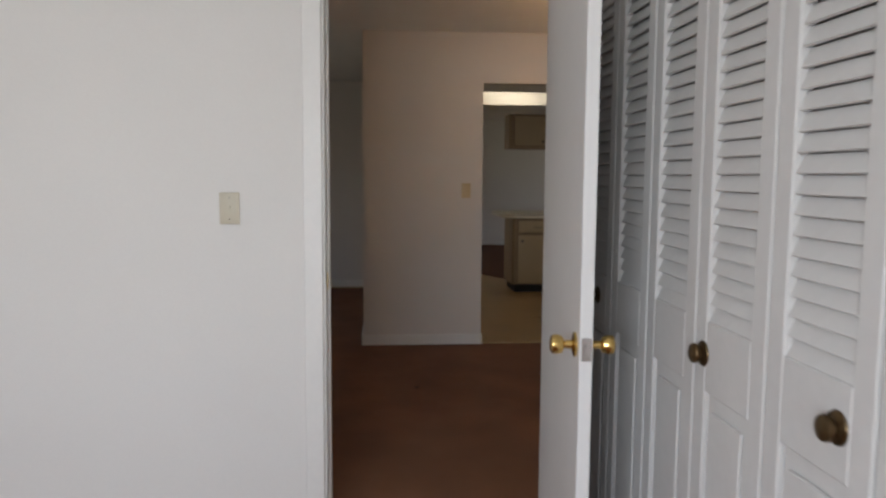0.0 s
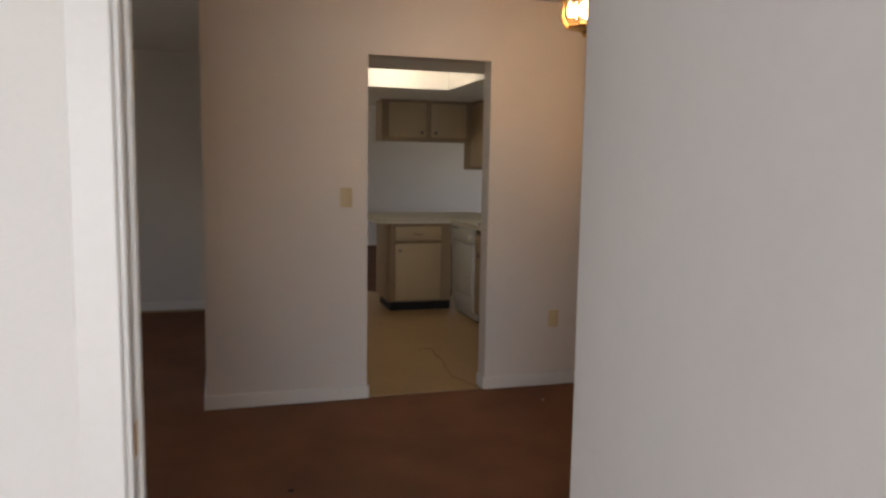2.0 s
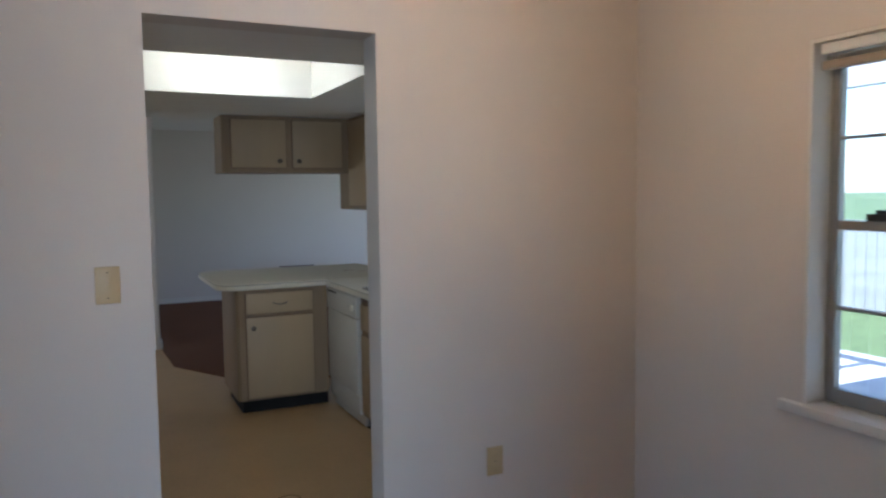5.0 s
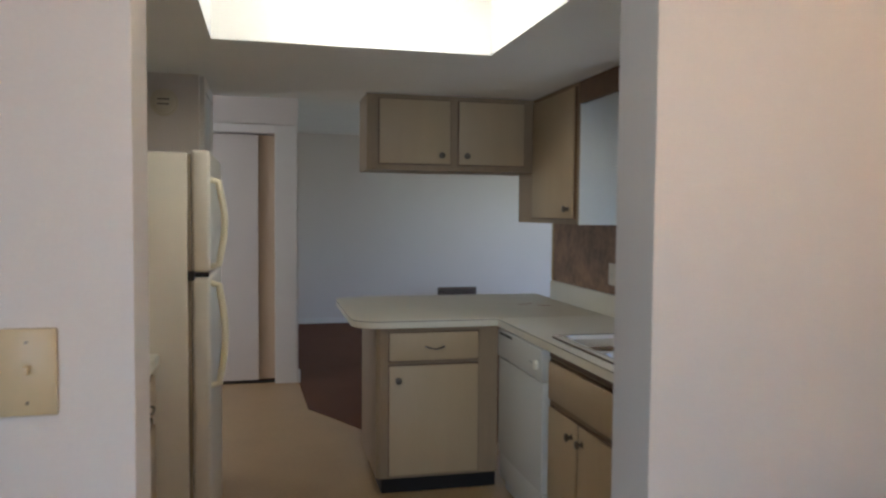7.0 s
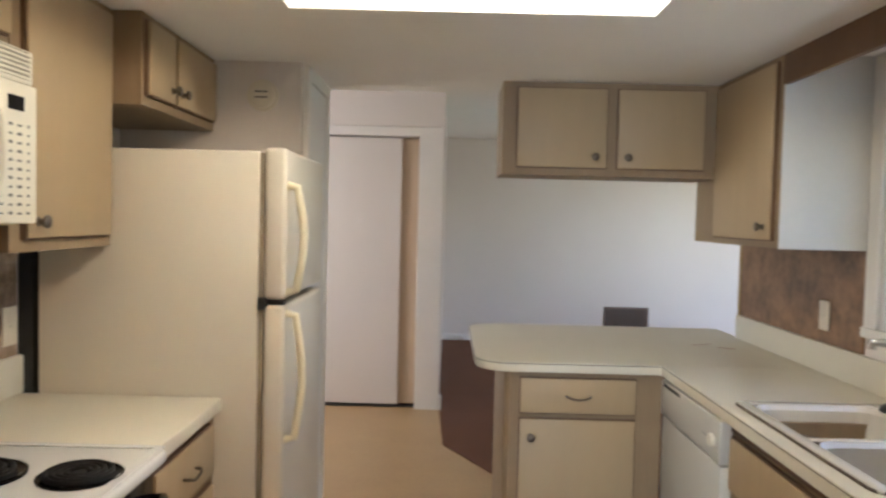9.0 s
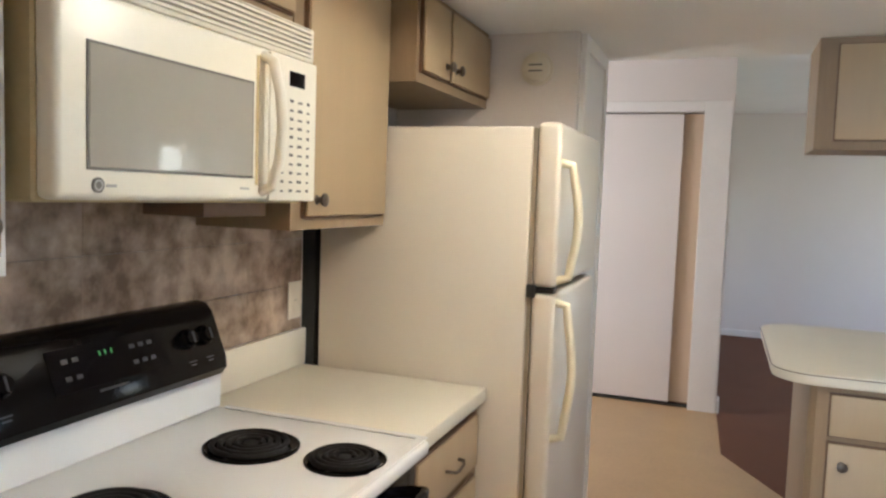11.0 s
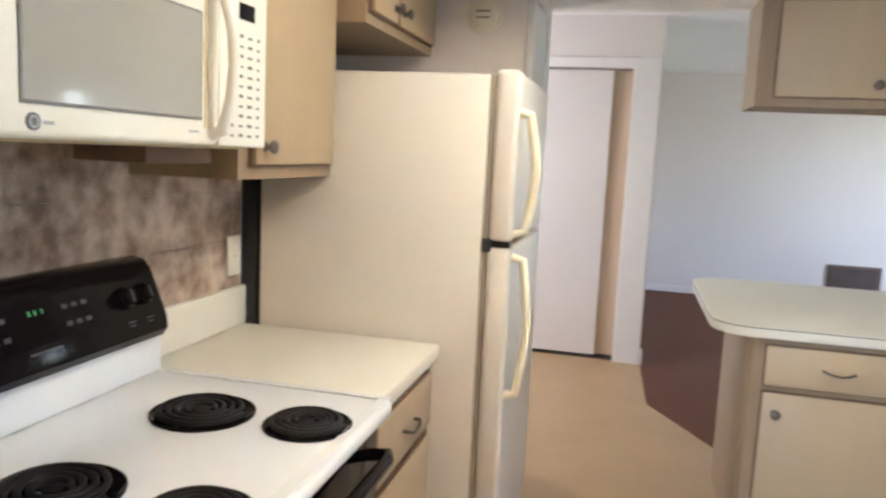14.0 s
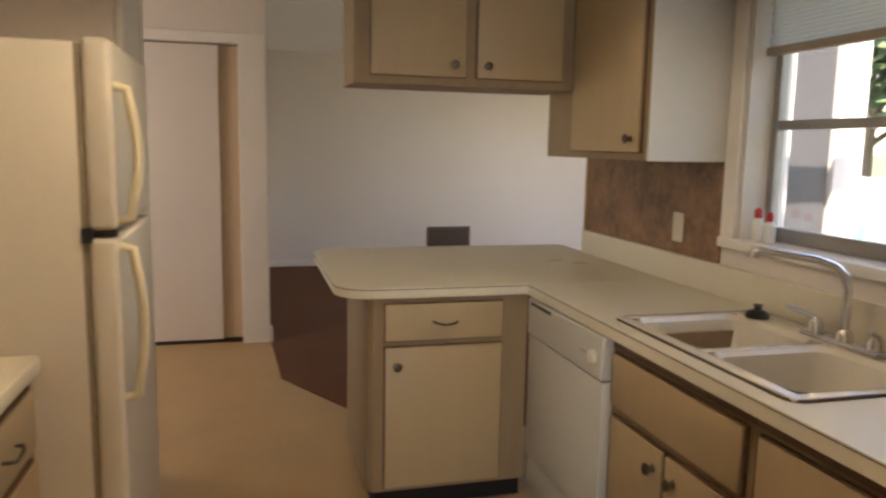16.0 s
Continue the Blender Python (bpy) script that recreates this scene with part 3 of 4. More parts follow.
plate("light_switch", (0.05, 0, 1.235), (0, -1), "tan toggle light switch beside the kitchen opening", "switch", "switch")
plate("wall_outlet", (1.42, 0, 0.445), (0, -1), "tan wall outlet low on the dining wall", "outlet", "outlet")
plate("light_switch", (-1.157, -3.06, 1.223), (0, -1), "cream toggle light switch on the bedroom wall", "switch", "switch", PLATEB)
plate("wall_outlet", (-1.487, 3.15, 0.408), (0, -1), "dark wall outlet on the living room wall", "outlet", "outlet", VENT)
plate("wall_outlet", (-0.664, 1.80, 1.125), (1, 0), "cream outlet on the mottled backsplash", "outlet", "outlet", PLATEW)
plate("wall_outlet", (2.121, 2.50, 1.135), (-1, 0), "cream outlet on the brown backsplash", "outlet", "outlet", PLATEW)


# ---- kitchen ----
def knob(parent, place, axis):
    part("knob", turned([(0, 0), (0.013, 0), (0.008, 0.004), (0.007, 0.014), (0.016, 0.019), (0.017, 0.025), (0.010, 0.030), (0, 0.031)], place, axis, 14), PEWTER, parent, "round aged pewter knob")


def pull(parent, place, axis, along):
    p, a, u = Vector(place), Vector(axis), Vector(along)
    pts = [p - 0.048 * u, p - 0.046 * u + 0.016 * a, p - 0.03 * u + 0.022 * a - Vector((0, 0, 0.006)), p + 0.02 * a - Vector((0, 0, 0.012)), p + 0.03 * u + 0.022 * a - Vector((0, 0, 0.006)), p + 0.046 * u + 0.016 * a, p + 0.048 * u]
    part("pull_handle", tube(pts, 0.0045, 8), PEWTER, parent, "curved aged pewter drawer pull")


def front(parent, name, axis, at, u0, z0, u1, z1):
    """A lipped door or drawer front with a darker edge. axis 'x+','x-','y-' is the way it faces."""
    s = 1 if axis[1] == "+" else -1

    def slab(d0, d1, m):
        if axis[0] == "x":
            return (at + s * d0, u0 + m, z0 + m, at + s * d1, u1 - m, z1 - m)
        return (u0 + m, at + s * d0, z0 + m, u1 - m, at + s * d1, z1 - m)
    back = part(name, boxes(slab(0.0005, 0.010, 0.0)), EDGE, parent)
    part("face", boxes(slab(0.0102, 0.020, 0.004), bevel=0.005), WOOD, back, "pickled oak front")
    return back


LX = -0.07          # face of the left base cabinets
RX = 1.545           # face of the right base cabinets
PY = 2.585           # face of the peninsula cabinet

# left base cabinet between the stove and the refrigerator
c = thing("base_cabinet", (-0.355, 1.59, 0), "pickled oak base cabinet with drawer beside the stove", "cabinet", "base cabinets")
part("body", boxes((-0.67, 1.345, 0.10, LX, 1.86, 0.87)), WOODF, c)
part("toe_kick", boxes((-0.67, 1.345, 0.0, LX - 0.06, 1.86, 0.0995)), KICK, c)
d = front(c, "drawer", "x+", LX, 1.365, 0.69, 1.82, 0.845)
pull(d, (LX + 0.02, 1.60, 0.765), (1, 0, 0), (0, 1, 0))
d = front(c, "door", "x+", LX, 1.365, 0.13, 1.82, 0.665)
knob(d, (LX + 0.02, 1.41, 0.60), (1, 0, 0))

ctr = thing("countertop", (-0.355, 1.59, 0.87), "cream laminate countertop beside the stove", "countertop")
part("top", boxes((-0.67, 1.338, 0.8705, -0.043, 1.862, 0.912), bevel=0.006), LAMINATE, ctr)
part("backsplash", boxes((-0.672, 1.338, 0.9125, -0.653, 1.862, 1.03), bevel=0.004), LAMINATE, ctr)

# near-left base cabinet and counter in the corner by the opening
c = thing("base_cabinet", (-0.355, 0.35, 0), "pickled oak base cabinet in the corner by the opening", "cabinet", "base cabinets")
part("body", boxes((-0.67, 0.135, 0.10, LX, 0.565, 0.87)), WOODF, c)
part("toe_kick", boxes((-0.67, 0.135, 0.0, LX - 0.06, 0.565, 0.0995)), KICK, c)
d = front(c, "drawer", "x+", LX, 0.155, 0.69, 0.545, 0.845)
pull(d, (LX + 0.02, 0.35, 0.765), (1, 0, 0), (0, 1, 0))
d = front(c, "door", "x+", LX, 0.155, 0.13, 0.545, 0.665)
knob(d, (LX + 0.02, 0.50, 0.60), (1, 0, 0))
ctr = thing("countertop", (-0.355, 0.35, 0.87), "cream laminate countertop in the corner", "countertop")
part("top", boxes((-0.67, 0.133, 0.8705, -0.043, 0.568, 0.912), bevel=0.006), LAMINATE, ctr)
part("backsplash", boxes((-0.672, 0.133, 0.9125, -0.653, 0.568, 1.03), bevel=0.004), LAMINATE, ctr)

# range
SY0, SY1 = 0.575, 1.332
st = thing("stove", (-0.355, 0.95, 0), "white electric coil stove with black backguard and oven door", "stove")
part("body", boxes((-0.655, SY0, 0.03, -0.075, SY1, 0.885), bevel=0.004, seg=1), WHITEAP, st)
part("cooktop", boxes((-0.655, SY0 - 0.003, 0.886, -0.01, SY1 + 0.003, 0.922), bevel=0.012, seg=3), WHITEAP, st)
part("cooktop_rim", boxes((-0.555, SY0, 0.9225, -0.015, SY0 + 0.014, 0.928), (-0.555, SY1 - 0.014, 0.9225, -0.015, SY1, 0.928), (-0.04, SY0 + 0.014, 0.9225, -0.015, SY1 - 0.014, 0.927), bevel=0.002, seg=1), WHITEAP, st)
part("riser", boxes((-0.655, SY0, 0.9225, -0.573, SY1, 1.012), bevel=0.006), WHITEAP, st, "white enamel riser")
bm = bmesh.new()
prof = [(-0.655, 1.013), (-0.555, 1.013), (-0.543, 1.03), (-0.547, 1.06), (-0.59, 1.165), (-0.607, 1.183), (-0.63, 1.188), (-0.655, 1.185)]
ends = []
for y in (SY0 + 0.002, SY1 - 0.012):
    ends.append([bm.verts.new((x, y, z)) for x, z in prof])
bm.faces.new(ends[0])
bm.faces.new(ends[1][::-1])
for i in range(len(prof)):
    j = (i + 1) % len(prof)
    bm.faces.new((ends[0][i], ends[0][j], ends[1][j], ends[1][i]))
bmesh.ops.recalc_face_normals(bm, faces=bm.faces[:])
bmesh.ops.bevel(bm, geom=[e for e in bm.edges if abs(e.verts[0].co.y - e.verts[1].co.y) < 1e-6], offset=0.012, segments=3, affect="EDGES", profile=0.5)
guard = part("backguard", bm, BLACK, st, "glossy black control panel")
slope = Vector((0.105, 0, 0.043)).normalized()      # outward from the sloped control face


def on_guard(y, t):
    return Vector((-0.547 - 0.043 * t, y, 1.06 + 0.105 * t))


def guard_block(name, y, t, w, h, d, material, lift=0.0, label=""):
    p = on_guard(y, t) + slope * (lift + d / 2)
    bm = bmesh.new()
    bmesh.ops.create_cube(bm, size=1, matrix=Matrix.Translation(p) @ Matrix.Rotation(math.atan2(slope.x, slope.z), 4, "Y") @ Matrix.Diagonal((h, w, d, 1)))
    return part(name, bm, material, guard, label)


guard_block("display_panel", (SY0 + SY1) / 2 + 0.02, 0.5, 0.30, 0.085, 0.002, BLACKGL)
for i, dx in enumerate((0.0, 0.014, 0.030)):
    guard_block("clock_digit", 0.945 + dx, 0.66, 0.004, 0.010, 0.0012, GREEN, 0.0022, "glowing green clock digit")
for y in (0.645, 0.72, 1.195, 1.255):
    k = part("control_knob", turned([(0, 0), (0.024, 0), (0.023, 0.010), (0.018, 0.014), (0.017, 0.022), (0, 0.023)], on_guard(y, 0.52), slope, 18), BLACK, guard)
    guard_block("knob_mark", y, 0.52, 0.004, 0.026, 0.003, GUARDINK, 0.0225)
    guard_block("dial_print", y, 0.05, 0.026, 0.003, 0.0006, GUARDINK, 0.0003)
    guard_block("dial_print", y, -0.02, 0.018, 0.003, 0.0006, GUARDINK, 0.0003)
for y in (0.86, 0.885, 1.03, 1.055, 1.08):
    for t in (0.35, 0.65):
        guard_block("touch_key", y, t, 0.014, 0.009, 0.0008, GUARDINK, 0.0022)
guard_block("maker_mark", 0.96, 0.02, 0.075, 0.005, 0.0006, GUARDINK, 0.0003)
for x, y, r in ((-0.33, 1.115, 0.098), (-0.115, 1.13, 0.082), (-0.345, 0.745, 0.098), (-0.115, 0.755, 0.082)):
    burner = part("burner", turned([(r * 0.3, 0.004), (r * 0.94, 0.003), (r * 1.0, 0.006), (r * 1.03, 0.005), (r * 1.03, 0.0), (r * 0.3, 0.0)], (x, y, 0.9224), (0, 0, 1), 36), BLACK, st, "black drip bowl")
    pts = []
    for i in range(4 * 28 + 1):
        a = 2 * math.pi * i / 28
        rr = r * (0.22 + 0.68 * i / 112)
        pts.append((x + rr * math.cos(a), y + rr * math.sin(a), 0.9325))
    part("coil", tube(pts, 0.0062, 8), COIL, burner, "black spiral heating coil")
    part("coil_center", turned([(0, 0.011), (r * 0.17, 0.011), (r * 0.17, 0.003), (0, 0.003)], (x, y, 0.9225), (0, 0, 1), 16), COIL, burner)
    part("support", boxes((x - r * 0.95, y - 0.002, 0.923, x + r * 0.9, y + 0.002, 0.928), (x - 0.002, y - r * 0.95, 0.923, x + 0.002, y + r * 0.9, 0.928)), COIL, burner)
oven = part("oven_door", boxes((-0.074, SY0 + 0.006, 0.22, -0.04, SY1 - 0.006, 0.872), bevel=0.006), BLACKGL, st, "black glass oven door")
part("handle", tube([(-0.04, SY0 + 0.05, 0.815), (0., SY0 + 0.055, 0.822), (0.01, SY0 + 0.09, 0.825), (0.01, SY1 - 0.09, 0.825), (0., SY1 - 0.055, 0.822), (-0.04, SY1 - 0.05, 0.815)], 0.014, 12), BLACK, oven, "black bar handle")
part("drawer", boxes((-0.074, SY0 + 0.006, 0.045, -0.045, SY1 - 0.006, 0.21), bevel=0.005), WHITEAP, st)

# backsplash on the stove wall, in large mottled tiles
sp = thing("backsplash_panel", (-0.675, 1.0, 1.03), "mottled taupe and brown tile backsplash behind the stove", "backsplash")
for i in range(6):
    for j in range(3):
        y0, z0 = 0.133 + i * 0.286, 1.031 + j * 0.142
        part("tile", boxes((-0.6745, y0 + 0.0006, z0 + 0.0006, -0.6655 + 0.0004 * ((i + j) % 2), min(y0 + 0.2854, 1.845), min(z0 + 0.1414, 1.452))), SLATE, sp, smooth=False)

# microwave over the stove
MX = -0.32
mw = thing("microwave", (-0.485, 0.975, 1.44), "bisque over-the-range microwave with a grey window", "microwave")
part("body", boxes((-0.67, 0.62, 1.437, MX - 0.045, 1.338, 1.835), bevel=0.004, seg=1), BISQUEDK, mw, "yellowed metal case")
dr = part("door", boxes((MX - 0.044, 0.62, 1.442, MX, 1.150, 1.755), bevel=0.012, seg=3), BISQUE, mw)
part("window", boxes((MX + 0.0003, 0.678, 1.492, MX + 0.003, 1.084, 1.676), bevel=0.001, seg=1), MWGLASS, dr, "grey screened window")
part("window_border", boxes((MX + 0.0002, 0.674, 1.488, MX + 0.0022, 0.678, 1.68), (MX + 0.0002, 1.084, 1.488, MX + 0.0022, 1.088, 1.68), (MX + 0.0002, 0.678, 1.488, MX + 0.0022, 1.084, 1.492), (MX + 0.0002, 0.678, 1.676, MX + 0.0022, 1.084, 1.68)), INK, dr)
part("emblem", turned([(0, 0.002), (0.012, 0.002), (0.012, 0)], (MX + 0.0002, 0.695, 1.465), (1, 0, 0), 20), INK, dr)
part("emblem_ring", turned([(0.006, 0.003), (0.0085, 0.003), (0.0085, 0.0021), (0.006, 0.0021)], (MX + 0.0002, 0.695, 1.465), (1, 0, 0), 20), INKPALE, dr)
part("print", boxes((MX + 0.0002, 0.712, 1.462, MX + 0.001, 0.732, 1.467)), INKPALE, dr)
part("print", boxes((MX + 0.0002, 1.05, 1.465, MX + 0.001, 1.078, 1.469)), INKPALE, dr)
hp = [(MX - 0.002, 1.122, 1.462), (MX + 0.022, 1.125, 1.472), (MX + 0.038, 1.128, 1.53), (MX + 0.043, 1.129, 1.595), (MX + 0.038, 1.128, 1.66), (MX + 0.022, 1.125, 1.725), (MX - 0.002, 1.122, 1.738)]
part("handle", tube(hp, 0.0115, 12), BISQUE, dr, "bowed bisque handle")
part("handle_slot", boxes((MX + 0.0002, 1.098, 1.475, MX + 0.0012, 1.108, 1.735)), BISQUEDK, dr)
cp = part("control_panel", boxes((MX - 0.044, 1.153, 1.442, MX - 0.002, 1.338, 1.755), bevel=0.006), BISQUE, mw)
part("display", boxes((MX - 0.0018, 1.222, 1.692, MX - 0.0004, 1.282, 1.724)), BLACKGL, cp)
for j in range(11):
    for i in range(4):
        w = 0.009 + 0.008 * ((i * 7 + j * 3) % 3) / 2
        y = 1.198 + i * 0.034
        part("key_print", boxes((MX - 0.0018, y - w / 2, 1.462 + j * 0.0195, MX - 0.0009, y + w / 2, 1.4665 + j * 0.0195 + 0.002 * ((i + j) % 2))), INK, cp, smooth=False)
vt = part("vent_grille", boxes((MX - 0.044, 0.62, 1.758, MX - 0.012, 1.338, 1.835), bevel=0.005), BISQUE, mw)
for i in range(6):
    part("slat", boxes((MX - 0.0118, 0.66, 1.768 + i * 0.0105, MX - 0.006, 1.32, 1.7735 + i * 0.0105)), BISQUE, vt, smooth=False)
for i in range(6):
    part("slot", boxes((MX - 0.0118, 0.66, 1.7738 + i * 0.0105, MX - 0.0108, 1.32, 1.7782 + i * 0.0105)), GASKET, vt, smooth=False)
part("lower_light", boxes((-0.575, 1.06, 1.405, -0.415, 1.28, 1.4365), bevel=0.004), EDGE, mw, "dark underside filter")


# upper cabinets, left side
UX = -0.39
def upper_left(y0, y1, z0, z1, doors, label, knobs, face=UX):
    c = thing("wall_cabinet", (-0.525, (y0 + y1) / 2, z0), label, "cabinet", "wall cabinets")
    part("body", boxes((-0.672, y0, z0, face, y1, z1)), WOODF, c)
    for (a, b), ky in zip(doors, knobs):
        d = front(c, "door", "x+", face, a, z0 + 0.03, b, z1 - 0.02)
        knob(d, (face + 0.02, ky, z0 + 0.075), (1, 0, 0))


upper_left(1.342, 1.858, 1.37, SZ, ((1.385, 1.835),), "tall pickled oak wall cabinet beside the microwave", (1.43,))
upper_left(0.60, 1.338, 1.838, SZ, ((0.62, 0.965), (0.985, 1.325)), "short pickled oak wall cabinet above the microwave", (0.93, 1.02))
upper_left(1.862, 2.555, 1.80, SZ, ((1.882, 2.105), (2.12, 2.535)), "short pickled oak wall cabinet above the refrigerator", (2.07, 2.155), -0.30)
c = thing("wall_cabinet", (-0.525, 0.36, 1.33), "white-sided wall cabinet in the corner by the opening", "cabinet", "wall cabinets")
part("body", boxes((-0.672, 0.135, 1.33, UX, 0.596, SZ)), CABWHITE, c)
d = front(c, "door", "x+", UX, 0.155, 1.36, 0.58, SZ - 0.02)
knob(d, (UX + 0.02, 0.54, 1.405), (1, 0, 0))

# refrigerator
FY0, FY1, FZ = 1.868, 2.535, 1.68
fr = thing("refrigerator", (-0.255, 2.2, 0), "almond top-freezer refrigerator with yellowed curved handles", "refrigerator")
part("cabinet", boxes((-0.615, FY0, 0.02, 0.06, FY1, FZ - 0.012), bevel=0.008), FRIDGE, fr)
part("gasket", boxes((0.0605, FY0 + 0.006, 0.09, 0.074, FY1 - 0.006, FZ - 0.016)), GASKET, fr)
for nm, z0, z1, hz in (("freezer_door", 1.215, FZ, ((1.225, 1.58))), ("fridge_door", 0.10, 1.195, ((0.765, 1.185)))):
    dd = part(nm, boxes((0.0745, FY0, z0, 0.143, FY1, z1), bevel=0.016, seg=4), FRIDGE, fr)
    a, b = hz
    pts = [(0.141, FY0 + 0.024, a + 0.012), (0.173, FY0 + 0.024, a + 0.02)] + [(0.173 + 0.022 * math.sin(math.pi * i / 8), FY0 + 0.024, a + 0.03 + (b - a - 0.06) * i / 8) for i in range(1, 8)] + [(0.173, FY0 + 0.024, b - 0.02), (0.141, FY0 + 0.024, b - 0.012)]
    part("handle", tube(pts, 0.013, 12), FRIDGEH, dd, "yellowed curved plastic handle")
part("hinge", boxes((0.065, FY0 + 0.02, 1.197, 0.135, FY0 + 0.05, 1.2125), (0.061, FY0 - 0.006, 1.185, 0.085, FY0 + 0.03, 1.222)), DARK, fr, "dark middle hinge bracket")
part("base_grille", boxes((0.025, FY0 + 0.01, 0.005, 0.105, FY1 - 0.01, 0.085)), GASKET, fr)
# Black box puts the dark of the gap behind the case into colour.
part("back_gap_shade", boxes((-0.655, FY0 + 0.02, 0.02, -0.617, FY1 - 0.02, 1.6)), DARK, fr, "black fill that paints shade in the gap behind")

# The shaded gap between counter and refrigerator is painted as a thin black sheet.
filler = thing("filler_strip", (-0.645, 1.856, 0.9), "black sheet that paints the shaded gap beside the refrigerator", "strip")
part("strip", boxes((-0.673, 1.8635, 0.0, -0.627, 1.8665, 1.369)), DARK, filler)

th = thing("smoke_alarm", (-0.105, 2.56, 1.945), "round cream alarm mounted on the wall above the refrigerator", "alarm")
part("base", turned([(0, 0), (0.062, 0), (0.062, 0.012), (0.05, 0.016), (0, 0.016)], (-0.105, 2.5595, 1.945), (0, -1, 0), 28), PLATEW, th)
part("cover", turned([(0.05, 0.016), (0.05, 0.030), (0.038, 0.038), (0, 0.038)], (-0.105, 2.5595, 1.945), (0, -1, 0), 28), PLATEW, th)
part("vent_slot", boxes((-0.13, 2.5195, 1.953, -0.08, 2.5212, 1.959), (-0.13, 2.5195, 1.931, -0.08, 2.5212, 1.937)), INK, th)

# peninsula and right-hand base cabinets
c = thing("peninsula_cabinet", (1.2, 2.8, 0), "pickled oak peninsula base cabinet with one drawer and door", "cabinet", "base cabinets")
part("body", prism([(0.885, PY + 0.02), (0.905, PY), (1.52, PY), (1.52, 3.18), (0.885, 3.18)], 0.10, 0.87), WOODF, c)
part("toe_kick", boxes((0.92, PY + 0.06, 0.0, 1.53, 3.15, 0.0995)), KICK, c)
d = front(c, "drawer", "y-", PY, 0.943, 0.70, 1.415, 0.848)
pull(d, (1.18, PY - 0.02, 0.775), (0, -1, 0), (1, 0, 0))
d = front(c, "door", "y-", PY, 0.943, 0.115, 1.415, 0.682)
knob(d, (0.99, PY - 0.02, 0.608), (0, -1, 0))
part("counter_support", boxes((0.895, PY + 0.012, 0.8705, 1.52, 3.16, 0.8715)), EDGE, c)

dw = thing("dishwasher", (1.85, 2.19, 0), "white built-in dishwasher under the counter", "dishwasher")
DY = (1.917, 2.545)
part("body", boxes((1.56, DY[0], 0.02, 2.10, DY[1], 0.865)), DWWHITE, dw)
part("door", boxes((1.512, DY[0] + 0.003, 0.225, 1.5595, DY[1] - 0.003, 0.715), bevel=0.006), DWWHITE, dw)
pan = part("control_panel", boxes((1.506, DY[0] + 0.003, 0.72, 1.5595, DY[1] - 0.003, 0.862), bevel=0.008, seg=3), DWWHITE, dw)
part("latch_slot", boxes((1.5045, 2.32, 0.838, 1.507, 2.51, 0.850)), DARK, pan)
part("dial", turned([(0, 0), (0.022, 0), (0.02, 0.012), (0, 0.013)], (1.506, 1.98, 0.785), (-1, 0, 0), 20), BISQUE, pan)
part("key_print", boxes((1.5052, 2.015, 0.782, 1.5062, 2.075, 0.788)), INKPALE, pan)
part("lower_panel", boxes((1.522, DY[0] + 0.003, 0.10, 1.5595, DY[1] - 0.003, 0.218), bevel=0.004), DWWHITE, dw)
part("toe_kick", boxes((1.58, DY[0], 0.0, 2.0, DY[1], 0.095)), KICK, dw)


def right_base(y0, y1, label, ndoors):
    c = thing("base_cabinet", (1.83, (y0 + y1) / 2, 0), label, "cabinet", "base cabinets")
    # an open box, so that the sink has room inside
    part("body", boxes((RX, y0, 0.10, RX + 0.02, y1, 0.87), (RX + 0.02, y0, 0.10, 2.125, y0 + 0.018, 0.87), (RX + 0.02, y1 - 0.018, 0.10, 2.125, y1, 0.87), (RX + 0.02, y0 + 0.018, 0.10, 2.125, y1 - 0.018, 0.118)), WOODF, c)
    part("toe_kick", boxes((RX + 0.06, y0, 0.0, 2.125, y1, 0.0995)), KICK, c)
    part("top_strip", boxes((RX - 0.004, y0, 0.835, RX - 0.0005, y1, 0.869)), EDGE, c)
    dr = front(c, "drawer", "x-", RX, y0 + 0.02, 0.655, y1 - 0.02, 0.825)
    if y0 < 1.0:
        knob(dr, (RX - 0.02, 1.02, 0.76), (-1, 0, 0))
    w = (y1 - y0 - 0.04) / ndoors
    for i in range(ndoors):
        a = y0 + 0.02 + i * w
        d = front(c, "door", "x-", RX, a + 0.004, 0.12, a + w - 0.004, 0.63)
        ky = a + w - 0.05 if (i == 0 and ndoors == 2) else a + 0.05
        knob(d, (RX - 0.02, ky, 0.565), (-1, 0, 0))


right_base(1.25, 1.912, "pickled oak sink base cabinet with two doors", 2)
right_base(0.135, 1.245, "pickled oak base cabinet beside the opening", 2)

# L-shaped worktop round the sink
WX = 1.505
CT, CB = 0.912, 0.8715
SK = (1.575, 1.18, 2.075, 1.945)     # sink hole
top = thing("countertop", (1.8, 2.0, CB), "cream laminate L-shaped countertop with rounded peninsula end", "countertop")
pen = [(WX, 2.55)] + [(0.905, 2.55)] + arc(0.905, 2.69, 0.14, 270, 180, 8)[1:] + [(0.765, 3.49)] + arc(0.925, 3.49, 0.16, 180, 90, 8)[1:] + [(2.128, 3.65), (2.128, 2.55)]
part("peninsula_top", prism(pen, CB, CT, 0.004), LAMINATE, top)
part("sink_run_top", boxes((WX, 0.133, CB, SK[0], 2.5495, CT), (SK[2], 0.133, CB, 2.128, 2.5495, CT), (SK[0], 0.133, CB, SK[2], SK[1], CT), (SK[0], SK[3], CB, SK[2], 2.5495, CT)), LAMINATE, top)
pe = [(WX - 0.002, 2.548)] + [(0.905, 2.548)] + arc(0.905, 2.69, 0.142, 270, 180, 8)[1:] + [(0.763, 3.49)]
